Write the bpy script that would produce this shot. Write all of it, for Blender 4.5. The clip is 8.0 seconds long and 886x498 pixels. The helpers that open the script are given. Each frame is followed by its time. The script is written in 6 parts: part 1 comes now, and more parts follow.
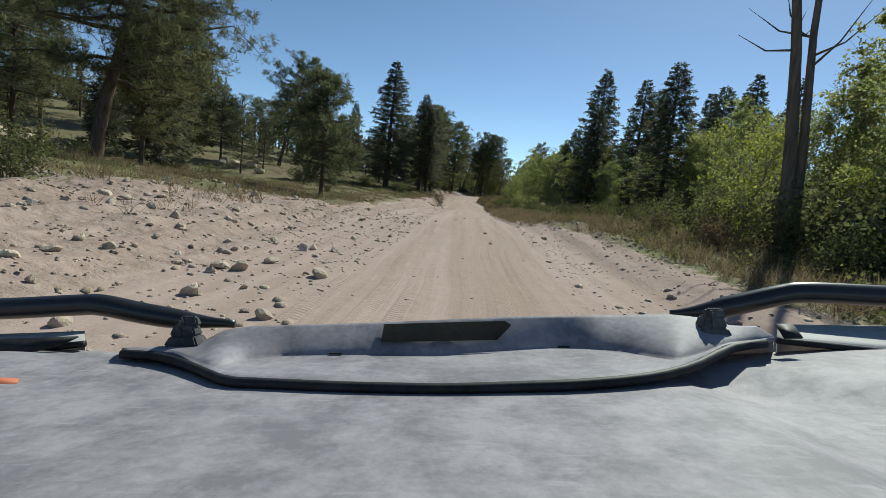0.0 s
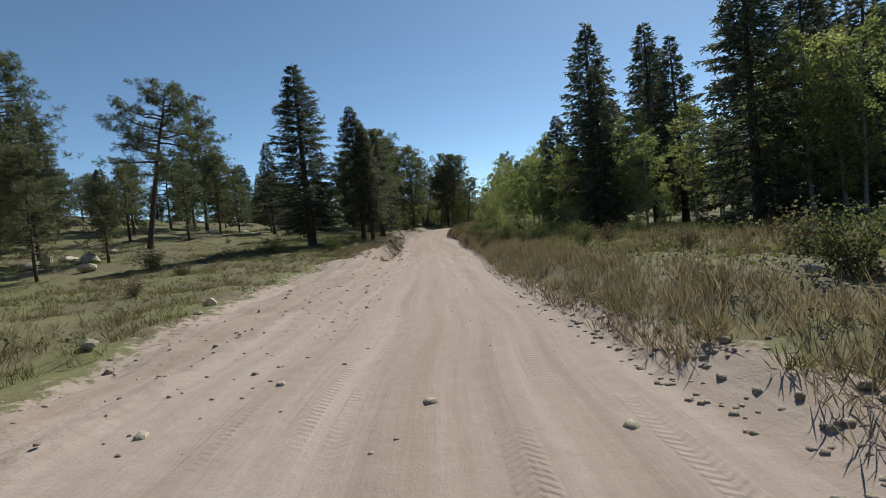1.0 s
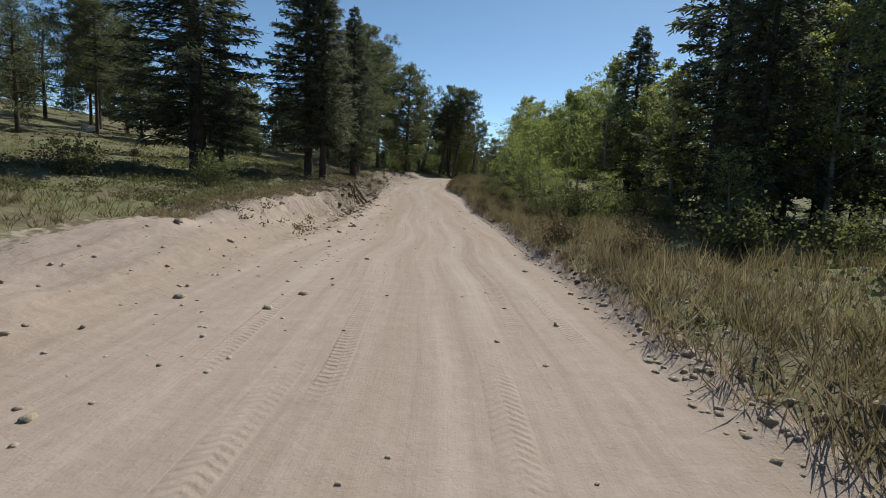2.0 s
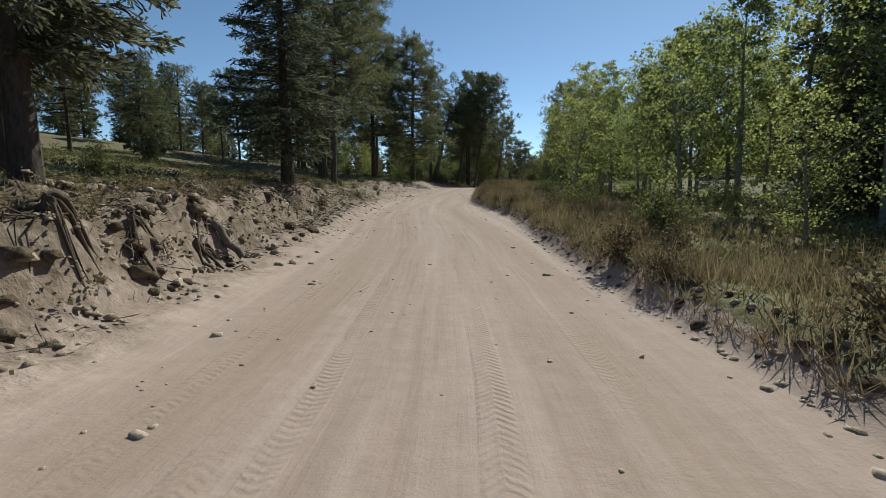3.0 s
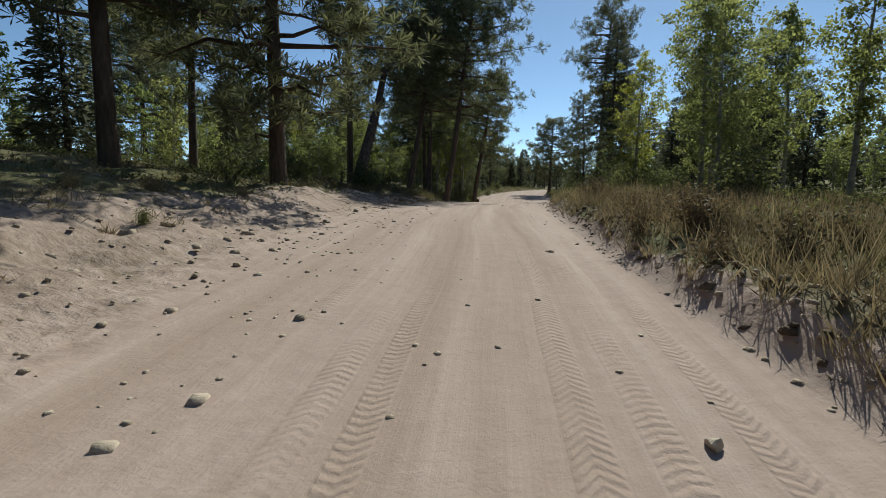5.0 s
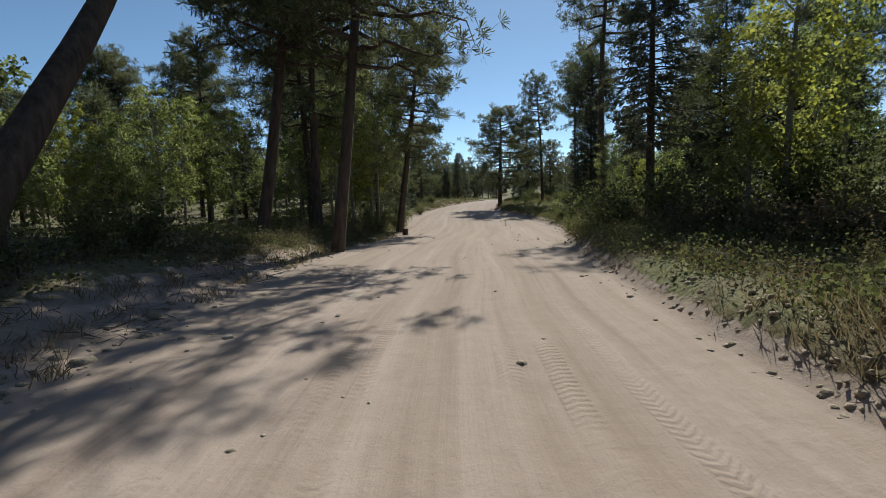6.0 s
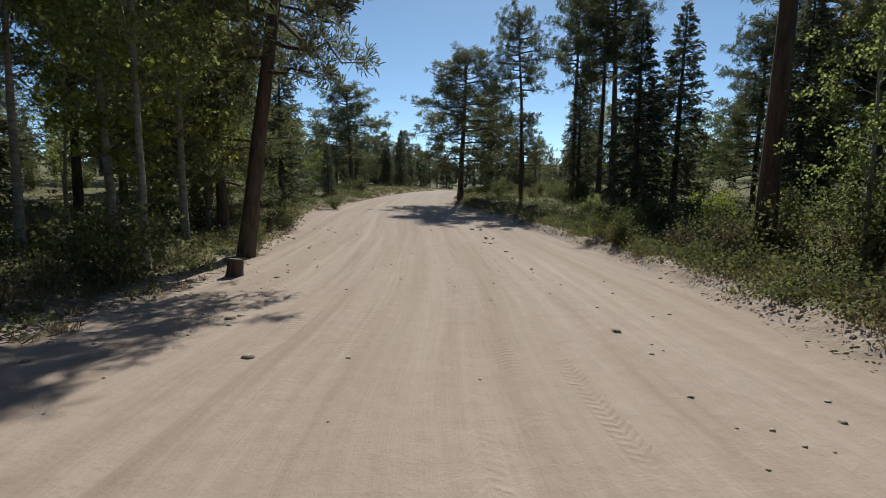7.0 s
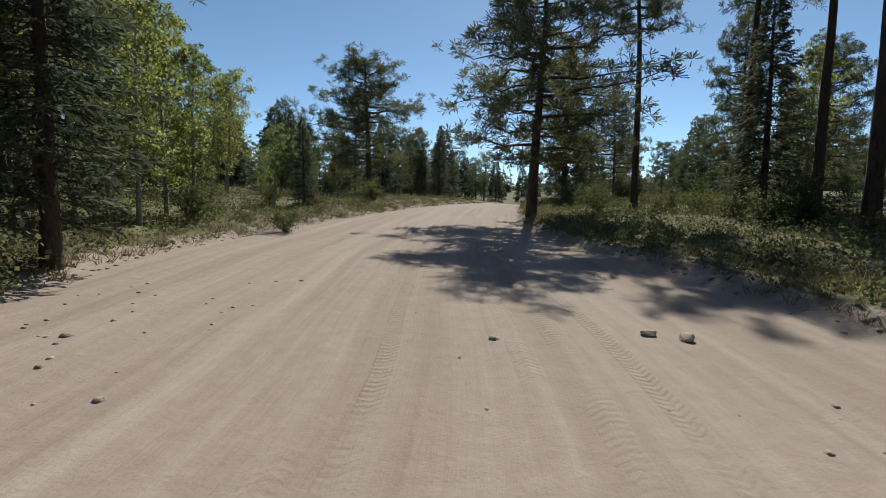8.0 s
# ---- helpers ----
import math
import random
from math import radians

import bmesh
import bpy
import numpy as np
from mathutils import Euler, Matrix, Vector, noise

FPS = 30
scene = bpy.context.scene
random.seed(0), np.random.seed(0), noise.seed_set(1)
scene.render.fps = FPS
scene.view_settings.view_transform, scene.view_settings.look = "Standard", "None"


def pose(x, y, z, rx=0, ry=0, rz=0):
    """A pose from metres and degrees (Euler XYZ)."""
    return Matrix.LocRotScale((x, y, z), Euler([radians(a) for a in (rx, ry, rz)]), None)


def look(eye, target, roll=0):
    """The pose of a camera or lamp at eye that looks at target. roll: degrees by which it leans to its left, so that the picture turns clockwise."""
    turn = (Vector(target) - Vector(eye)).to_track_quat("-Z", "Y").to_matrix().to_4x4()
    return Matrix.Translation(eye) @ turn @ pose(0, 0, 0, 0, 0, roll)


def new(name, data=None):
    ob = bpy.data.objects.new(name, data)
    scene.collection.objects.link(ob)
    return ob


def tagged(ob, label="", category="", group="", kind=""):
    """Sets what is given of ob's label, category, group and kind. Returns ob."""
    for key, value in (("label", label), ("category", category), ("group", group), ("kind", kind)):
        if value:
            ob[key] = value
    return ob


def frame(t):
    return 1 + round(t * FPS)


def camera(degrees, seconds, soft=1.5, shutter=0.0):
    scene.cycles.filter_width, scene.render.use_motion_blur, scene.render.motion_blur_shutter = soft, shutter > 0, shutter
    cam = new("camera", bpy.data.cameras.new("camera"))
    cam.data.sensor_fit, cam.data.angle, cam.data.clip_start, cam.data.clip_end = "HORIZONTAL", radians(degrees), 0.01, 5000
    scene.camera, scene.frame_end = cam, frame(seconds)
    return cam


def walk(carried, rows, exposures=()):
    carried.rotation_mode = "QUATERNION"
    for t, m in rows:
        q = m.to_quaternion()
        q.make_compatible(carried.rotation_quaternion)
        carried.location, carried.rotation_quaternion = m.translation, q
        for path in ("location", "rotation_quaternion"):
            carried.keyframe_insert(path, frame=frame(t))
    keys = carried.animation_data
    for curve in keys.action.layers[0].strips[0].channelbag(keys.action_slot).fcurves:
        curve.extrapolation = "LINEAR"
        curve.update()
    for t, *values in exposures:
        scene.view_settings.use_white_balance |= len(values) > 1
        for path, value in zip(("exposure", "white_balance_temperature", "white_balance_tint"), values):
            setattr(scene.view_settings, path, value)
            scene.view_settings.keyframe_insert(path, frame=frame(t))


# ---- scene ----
# ---------------------------------------------------------------- camera and its way
cam = camera(84.0, 8.0, soft=0.85, shutter=0.0)


def drive_pose(x, y, z, yaw, pitch, roll):
    """Eye in metres; yaw to the left of +y, pitch upwards, roll as look() takes it, in degrees."""
    a, p = radians(yaw), radians(pitch)
    ahead = Vector((-math.sin(a) * math.cos(p), math.cos(a) * math.cos(p), math.sin(p)))
    return look((x, y, z), Vector((x, y, z)) + ahead * 10.0, roll)


# seconds, x, y, z, yaw, pitch, roll
PATH = [
    (0, 0.000, 0.000, 1.200, 0.776, -6.321, 6.443),
    (0.5, 0.115, 8.653, 1.334, -1.158, -3.888, -5.572),
    (1, 0.562, 16.828, 1.619, -1.989, -2.487, -5.860),
    (1.2, 0.696, 20.118, 1.627, -1.763, -9.201, -2.160),
    (2.3, 1.044, 38.745, 1.337, -3.053, -6.715, 2.735),
    (2.5, 1.142, 42.246, 1.262, -1.713, -4.904, 0.988),
    (3, 1.360, 51.098, 1.074, -0.785, -6.747, -0.160),
    (3.5, 1.162, 59.961, 1.134, -2.706, -5.048, 2.248),
    (4, 0.956, 68.654, 1.517, -3.011, -6.829, 2.111),
    (4.5, 1.057, 77.352, 1.649, -4.336, -6.623, 2.695),
    (4.7, 1.182, 80.771, 1.684, -6.037, -6.544, 2.220),
    (5.8, 4.387, 98.327, 2.684, -14.230, -6.802, -2.526),
    (6, 5.278, 101.353, 2.699, -16.350, -5.724, -2.195),
    (6.5, 7.614, 108.696, 2.726, -20.533, -7.637, -2.354),
    (7, 10.303, 115.632, 2.596, -22.981, -7.005, 0.479),
    (7.5, 12.779, 121.842, 2.382, -21.170, -6.800, 0.556),
    (8, 14.956, 127.855, 2.319, -17.842, -5.329, 1.197),
]
walk(cam, [(t, drive_pose(*row)) for t, *row in PATH], [(0.0, 0.1, 6120, -4), (8.0, 0.1, 6120, -4)])

# ---------------------------------------------------------------- sky, sun, exposure
SUN_AZ, SUN_EL = 31.0, 42.0     # degrees clockwise from +y, and above the horizon
world = bpy.data.worlds.new("sky")
scene.world = world
world.use_nodes = True
wn = world.node_tree.nodes
sky = wn.new("ShaderNodeTexSky")
sky.sky_type, sky.sun_disc = "NISHITA", False
sky.sun_elevation, sky.sun_rotation = radians(SUN_EL), radians(SUN_AZ)
sky.altitude, sky.air_density, sky.dust_density, sky.ozone_density = 2600, 0.8, 1.0, 0.9
wn["Background"].inputs["Strength"].default_value = 0.112
world.node_tree.links.new(sky.outputs[0], wn["Background"].inputs["Color"])
sun = new("sun", bpy.data.lights.new("sun", "SUN"))
sun.data.energy, sun.data.angle, sun.data.color = 4.8, radians(0.53), (1.0, 0.94, 0.86)
az, el = radians(SUN_AZ), radians(SUN_EL)
sun_way = Vector((math.sin(az) * math.cos(el), math.cos(az) * math.cos(el), math.sin(el)))
sun.matrix_basis = look(Vector((0, 60, 40)) + sun_way * 60, (0, 60, 40))

# ---------------------------------------------------------------- materials


class Mat:
    """A small node builder round a Principled material."""

    def __init__(self, name, rough=0.8, metal=0.0, spec=0.3):
        self.m = bpy.data.materials.new(name)
        self.m.use_nodes = True
        self.t = self.m.node_tree
        self.bsdf = self.t.nodes["Principled BSDF"]
        self.set(self.bsdf, "Roughness", rough)
        self.set(self.bsdf, "Metallic", metal)
        self.set(self.bsdf, "Specular IOR Level", spec)

    def set(self, node, socket, value):
        if isinstance(value, bpy.types.NodeSocket):
            self.t.links.new(value, node.inputs[socket])
        else:
            node.inputs[socket].default_value = value

    def node(self, kind, **props):
        n = self.t.nodes.new("ShaderNode" + kind)
        for key, value in props.items():
            setattr(n, key, value)
        return n

    def coords(self, which="Object"):
        return self.node("TexCoord").outputs[which]

    def noise(self, scale, detail=4.0, rough=0.55, at=None, stretch=None):
        n = self.node("TexNoise")
        at = at or self.coords()
        if stretch:
            mp = self.node("Mapping")
            self.set(mp, "Vector", at)
            mp.inputs["Scale"].default_value = stretch
            at = mp.outputs[0]
        self.set(n, "Vector", at)
        self.set(n, "Scale", scale), self.set(n, "Detail", detail), self.set(n, "Roughness", rough)
        return n.outputs["Fac"]

    def ramp(self, fac, stops):
        n = self.node("ValToRGB")
        self.set(n, "Fac", fac)
        els = n.color_ramp.elements
        while len(els) < len(stops):
            els.new(0.5)
        for e, (at, col) in zip(els, stops):
            e.position = at
            e.color = (*col, 1) if len(col) == 3 else col
        return n.outputs["Color"]

    def mix(self, fac, a, b, blend="MIX"):
        n = self.node("Mix", data_type="RGBA", blend_type=blend)
        self.set(n, 0, fac)
        for socket, v in ((6, a), (7, b)):
            self.set(n, socket, v if isinstance(v, bpy.types.NodeSocket) else (*v, 1))
        return n.outputs[2]

    def math(self, op, a, b=0.0):
        n = self.node("Math", operation=op)
        self.set(n, 0, a), self.set(n, 1, b)
        return n.outputs[0]

    def bump(self, height, strength=0.5, distance=0.02, base=None):
        n = self.node("Bump")
        self.set(n, "Height", height), self.set(n, "Strength", strength), self.set(n, "Distance", distance)
        if base:
            self.set(n, "Normal", base)
        return n.outputs[0]

    def attr(self, name):
        return self.node("Attribute", attribute_name=name).outputs["Fac"]

    def color(self, value):
        self.set(self.bsdf, "Base Color", value if isinstance(value, bpy.types.NodeSocket) else (*value, 1))
        return self

    def normal(self, value):
        self.set(self.bsdf, "Normal", value)
        return self


def leaf_material(name, dark, mid, light, glow, amount):
    """Foliage: a colour for each spray or leaf, a bigger drift through the crown, and light that passes through the blade."""
    w = Mat(name, rough=0.72, spec=0.1)
    island = w.node("NewGeometry").outputs["Random Per Island"]
    tone = w.ramp(island, [(0.0, dark), (0.55, mid), (1.0, light)])
    drift = w.ramp(w.noise(0.7, 3), [(0.3, (0.72, 0.72, 0.72)), (0.7, (1.2, 1.2, 1.15))])
    each = w.ramp(w.node("ObjectInfo").outputs["Random"], [(0.0, (0.85, 0.9, 0.85)), (1.0, (1.15, 1.08, 1.0))])
    col = w.mix(1.0, w.mix(1.0, tone, drift, "MULTIPLY"), each, "MULTIPLY")
    w.color(col)
    thin = w.node("BsdfTranslucent")
    w.set(thin, "Color", w.mix(1.0, col, glow, "MULTIPLY"))
    both = w.node("MixShader")
    w.set(both, 0, amount)
    w.t.links.new(w.bsdf.outputs[0], both.inputs[1])
    w.t.links.new(thin.outputs[0], both.inputs[2])
    w.t.links.new(both.outputs[0], w.t.nodes["Material Output"].inputs["Surface"])
    return w.m


def bark_material(name, dark, light, scale, stretch, depth):
    w = Mat(name, rough=0.9, spec=0.15)
    fur = w.noise(scale, 6, 0.65, stretch=stretch)
    big = w.noise(0.9, 3)
    col = w.mix(big, w.ramp(fur, [(0.3, dark), (0.7, light)]), w.ramp(fur, [(0.25, dark), (0.8, tuple(0.75 * c for c in light))]))
    w.color(col).normal(w.bump(fur, 0.9, depth))
    return w.m


M_SPRUCE = leaf_material("spruce_needles", (0.0627, 0.0694, 0.056), (0.103, 0.112, 0.0874), (0.1568, 0.1635, 0.121), (1.45, 1.4, 1.15), 0.42)
M_PINE = leaf_material("pine_needles", (0.073, 0.0787, 0.0559), (0.1197, 0.1277, 0.0844), (0.1881, 0.1904, 0.1208), (1.5, 1.45, 1.1), 0.42)
M_ASPEN = leaf_material("aspen_leaves", (0.104, 0.119, 0.062), (0.178, 0.197, 0.096), (0.275, 0.293, 0.146), (1.65, 1.6, 1.1), 0.6)
# yellowing leaves; also holds the brightness of sun shining through green aspen crowns
M_YELLOW = leaf_material("turning_and_sunlit_leaves", (0.15, 0.16, 0.05), (0.26, 0.272, 0.08), (0.4, 0.385, 0.115), (1.5, 1.5, 1.0), 0.5)
M_SHRUB = leaf_material("shrub_leaves", (0.064, 0.074, 0.04), (0.105, 0.116, 0.06), (0.168, 0.172, 0.09), (1.5, 1.45, 1.05), 0.42)
M_SAGE = leaf_material("dry_scrub", (0.1, 0.078, 0.05), (0.17, 0.132, 0.085), (0.26, 0.2, 0.13), (1.2, 1.15, 1.0), 0.28)
M_GRASS = leaf_material("green_grass", (0.09, 0.084, 0.046), (0.15, 0.133, 0.07), (0.235, 0.198, 0.11), (1.35, 1.3, 1.0), 0.35)
M_STRAW = leaf_material("dry_grass", (0.15, 0.116, 0.078), (0.245, 0.19, 0.128), (0.365, 0.29, 0.205), (1.2, 1.15, 1.0), 0.35)
M_BARK = bark_material("pine_bark", (0.045, 0.034, 0.027), (0.17, 0.125, 0.095), 9, (1, 1, 0.22), 0.04)
M_BARK2 = bark_material("spruce_bark", (0.045, 0.036, 0.03), (0.135, 0.108, 0.088), 14, (1, 1, 0.35), 0.025)
M_PALE = bark_material("aspen_bark", (0.12, 0.11, 0.085), (0.42, 0.4, 0.33), 5, (1, 1, 2.2), 0.008)
M_DEAD = bark_material("weathered_wood", (0.07, 0.06, 0.05), (0.24, 0.2, 0.16), 12, (1, 1, 0.12), 0.02)


def ground_material():
    w = Mat("forest_ground", rough=0.95, spec=0.12)
    at = w.coords()
    dirt, bank, along = w.attr("dirt"), w.attr("bank"), w.attr("along")
    fine, mid, big = w.noise(42, 5, 0.72, at), w.noise(5.5, 6, 0.65, at), w.noise(0.35, 4, 0.55, at)
    # the wheels wander a little from side to side
    sway = w.node("CombineXYZ")
    w.set(sway, "Y", along)
    drift = w.math("MULTIPLY", w.math("SUBTRACT", w.noise(0.09, 2, 0.5, sway.outputs[0]), 0.5), 1.1)
    across = w.math("ADD", w.attr("across"), drift)
    lane = w.node("CombineXYZ")
    w.set(lane, "X", across), w.set(lane, "Y", w.math("MULTIPLY", along, 0.03))
    streak = w.noise(2.6, 6, 0.66, lane.outputs[0])
    sand = w.ramp(mid, [(0.25, (0.325, 0.243, 0.202)), (0.55, (0.388, 0.293, 0.248)), (0.8, (0.446, 0.345, 0.297))])
    sand = w.mix(w.math("MULTIPLY", big, 0.7), sand, (0.354, 0.261, 0.215))
    sand = w.mix(w.ramp(streak, [(0.48, (0, 0, 0)), (0.72, (0.75, 0.75, 0.75))]), sand, (0.466, 0.363, 0.312))
    sand = w.mix(w.ramp(streak, [(0.3, (0.8, 0.8, 0.8)), (0.46, (0, 0, 0))]), sand, (0.276, 0.2, 0.162))
    sand = w.mix(w.ramp(fine, [(0.3, (0.4, 0.4, 0.4)), (0.4, (0, 0, 0))]), sand, (0.242, 0.179, 0.145))
    patch = w.noise(0.8, 5, 0.6, lane.outputs[0])
    sand = w.mix(w.ramp(patch, [(0.36, (0.55, 0.55, 0.55)), (0.52, (0, 0, 0))]), sand, (0.3, 0.218, 0.165))
    soil = w.ramp(mid, [(0.3, (0.18, 0.132, 0.094)), (0.5, (0.291, 0.22, 0.178)), (0.75, (0.436, 0.347, 0.296))])
    soil_patch = w.math("MULTIPLY", bank, w.ramp(w.noise(0.9, 5, 0.65, at), [(0.38, (0, 0, 0)), (0.6, (1, 1, 1))]))
    sand = w.mix(soil_patch, sand, soil)
    fresh = w.ramp(mid, [(0.3, (0.085, 0.06, 0.042)), (0.5, (0.17, 0.127, 0.09)), (0.75, (0.32, 0.249, 0.205))])
    sand = w.mix(w.math("MULTIPLY", w.attr("raw"), w.ramp(w.noise(0.6, 5, 0.65, at), [(0.3, (0.35, 0.35, 0.35)), (0.5, (1, 1, 1))])), sand, fresh)
    litter = w.ramp(mid, [(0.3, (0.095, 0.072, 0.045)), (0.55, (0.18, 0.145, 0.09)), (0.75, (0.17, 0.16, 0.075))])
    litter = w.mix(w.ramp(big, [(0.42, (0, 0, 0)), (0.62, (1, 1, 1))]), litter, w.ramp(fine, [(0.3, (0.1, 0.1, 0.04)), (0.7, (0.233, 0.212, 0.108))]))
    edge = w.math("ADD", dirt, w.math("MULTIPLY", w.math("SUBTRACT", mid, 0.5), 1.3))
    cut = w.ramp(edge, [(0.42, (0, 0, 0)), (0.58, (1, 1, 1))])
    # tread of tyres: lugged prints in narrow lanes, pressed in here and worn away there
    press = None
    for n, (middle, half) in enumerate(((-0.98, 0.12), (-0.66, 0.1), (0.48, 0.12), (0.86, 0.11), (1.35, 0.1), (-1.55, 0.1))):
        off = w.math("ABSOLUTE", w.math("SUBTRACT", across, middle))
        inside = w.ramp(w.math("DIVIDE", off, half), [(0.8, (1, 1, 1)), (1.0, (0, 0, 0))])
        run = w.node("CombineXYZ")
        w.set(run, "Y", w.math("ADD", along, w.math("MULTIPLY", off, (0.7, -0.5, 0.9, 0.4, -0.8, 0.6)[n])))
        w.set(run, "X", across)
        lugs = w.node("TexWave", wave_type="BANDS", bands_direction="Y")
        w.set(lugs, "Vector", run.outputs[0]), w.set(lugs, "Scale", 4.2), w.set(lugs, "Distortion", 2.0), w.set(lugs, "Detail", 2.0), w.set(lugs, "Detail Scale", 5.0)
        there = w.node("CombineXYZ")
        w.set(there, "X", 7.3 * n), w.set(there, "Y", along)
        kept = w.ramp(w.noise(0.3, 4, 0.65, there.outputs[0]), [(0.46, (0, 0, 0)), (0.62, (1, 1, 1))])
        this = w.math("MULTIPLY", w.math("MULTIPLY", w.math("ADD", lugs.outputs["Fac"], 0.5), inside), kept)
        press = this if press is None else w.math("MAXIMUM", press, this)
    press = w.math("MULTIPLY", press, w.attr("bed"))
    sand = w.mix(w.math("MULTIPLY", press, 0.13), sand, (0.27, 0.2, 0.155))
    w.color(w.mix(cut, litter, sand))
    b = w.bump(fine, 0.45, 0.012)
    b = w.bump(mid, 0.3, 0.04, b)
    b = w.bump(streak, 0.35, 0.05, b)
    b = w.bump(w.math("MULTIPLY", bank, w.noise(2.6, 6, 0.62, at)), 0.7, 0.14, b)
    w.normal(w.bump(press, 0.34, 0.018, b))
    return w.m


def stone_material():
    w = Mat("pale_granite", rough=0.85, spec=0.25)
    fine, mid = w.noise(45, 5, 0.7), w.noise(4, 4)
    each = w.ramp(w.node("ObjectInfo").outputs["Random"], [(0.0, (0.82, 0.77, 0.72)), (0.5, (1, 0.96, 0.91)), (1.0, (1.25, 1.22, 1.15))])
    isl = w.ramp(w.node("NewGeometry").outputs["Random Per Island"], [(0.0, (0.75, 0.7, 0.65)), (1.0, (1.15, 1.12, 1.08))])
    col = w.mix(mid, w.ramp(fine, [(0.3, (0.3, 0.25, 0.2)), (0.65, (0.5, 0.44, 0.37))]), w.ramp(fine, [(0.3, (0.36, 0.31, 0.26)), (0.7, (0.56, 0.51, 0.44))]))
    w.color(w.mix(1.0, w.mix(1.0, col, each, "MULTIPLY"), isl, "MULTIPLY")).normal(w.bump(fine, 0.6, 0.02, w.bump(mid, 0.5, 0.06)))
    return w.m


M_GROUND, M_STONE = ground_material(), stone_material()

# ---------------------------------------------------------------- the lie of the land


def glide(y, knots, values):
    """A smooth curve through the values at the knots (monotone ease between them)."""
    y = np.asarray(y, float)
    k, v = np.array(knots, float), np.array(values, float)
    slope = np.gradient(v, k)
    n = np.clip(np.searchsorted(k, y) - 1, 0, len(k) - 2)
    h = k[n + 1] - k[n]
    u = np.clip((y - k[n]) / h, 0, 1)
    return ((1 + 2 * u) * (1 - u) ** 2 * v[n] + u * (1 - u) ** 2 * h * slope[n]
            + u * u * (3 - 2 * u) * v[n + 1] + u * u * (u - 1) * h * slope[n + 1])


def road_x(y):
    return glide(y, (-80, 0, 20, 40, 52, 60, 70, 78, 84, 98, 108, 116, 122, 128, 142, 155, 180, 230, 300),
                 (-1, 0, 0.6, 1.1, 1.3, 1.2, 1.0, 1.1, 1.7, 4.5, 7.5, 10.3, 12.8, 15.0, 20.2, 26.4, 43, 86, 150))


def road_z(y):
    return glide(y, (-80, 0, 9, 17, 21, 39, 51, 60, 69, 78, 83, 98, 108, 116, 122, 128, 140, 150, 162, 190, 240, 300),
                 (-0.6, -0.1, 0.05, 0.3, 0.3, 0.05, -0.22, -0.18, 0.2, 0.38, 0.5, 1.3, 1.4, 1.3, 1.12, 1.05, 1.5, 2.0, 2.3, 2.0, 2.6, 4))


def half_left(y):
    return glide(y, (-80, 0, 12, 22, 40, 52, 65, 77, 86, 97, 104, 112, 124, 132, 137, 142, 148, 160, 300), (2.6, 2.9, 2.7, 2.2, 2.2, 2.1, 1.8, 1.8, 2.2, 2.9, 3.2, 3.6, 3.8, 4.4, 5.3, 4.6, 3.6, 2.3, 2.1))


def half_right(y):
    return glide(y, (-80, 0, 12, 22, 28, 40, 50, 62, 68, 74, 82, 92, 102, 110, 116, 124, 129, 135, 141, 150, 300), (2.8, 3.1, 2.6, 1.5, 1.4, 1.9, 2.3, 2.5, 2.8, 2.4, 2.0, 1.9, 2.1, 2.6, 3.5, 4.3, 4.3, 3.4, 2.0, 2.0, 2.0))


def smooth(a, b, x):
    u = np.clip((x - a) / (b - a), 0, 1)
    return u * u * (3 - 2 * u)


def wave(x, y, size, seed):
    """Cheap rolling unevenness from -1 to 1 that repeats nowhere near."""
    a = np.random.RandomState(seed).uniform(0, 6.28, 8)
    out = 0
    for n in range(4):
        th, f = a[n], (1 + 0.37 * n) * 6.28 / size
        out = out + np.sin(f * (x * math.cos(th) + y * math.sin(th)) + a[n + 4]) / 4
    return out


def bank_left(y):
    return glide(y, (-80, -10, 8, 18, 36, 46, 55, 70, 78, 88, 98, 108, 130, 150, 300), (0.6, 0.7, 0.6, 0.2, 0.15, 0.7, 1.1, 1.05, 0.9, 0.8, 0.65, 0.6, 0.4, 0.3, 0.3))


def reach_left(y):
    """How far past the road the left bank takes to rise."""
    return glide(y, (-80, 0, 12, 30, 46, 56, 70, 78, 90, 100, 120, 300), (6, 6, 5, 3, 2.4, 1.7, 3.2, 3.8, 3.5, 3, 2.5, 2.5))


def slope_left(y):
    return glide(y, (-80, 0, 20, 40, 55, 70, 90, 115, 130, 160, 300), (0.16, 0.17, 0.06, 0.04, 0.09, 0.13, 0.15, 0.07, 0.02, 0.03, 0.03))


def bank_right(y):
    return glide(y, (-80, 0, 14, 30, 60, 90, 105, 125, 140, 300), (0.3, 0.3, 0.35, 0.3, 0.3, 0.42, 0.35, 0.2, 0.25, 0.4))


def slope_right(y):
    return glide(y, (-80, 0, 40, 90, 115, 135, 160, 300), (0.02, 0.02, 0.0, 0.0, 0.03, 0.06, 0.05, 0.04))


def raw_at(x, y):
    """1 where the left bank is freshly slumped soil, 0 elsewhere."""
    yc = np.clip(y, -80, 300)
    left = road_x(yc) - half_left(yc) - x
    return smooth(50, 55, y) * (1 - smooth(88, 97, y)) * smooth(0.6, 1.5, left) * (1 - smooth(3.6, 5.2, left))


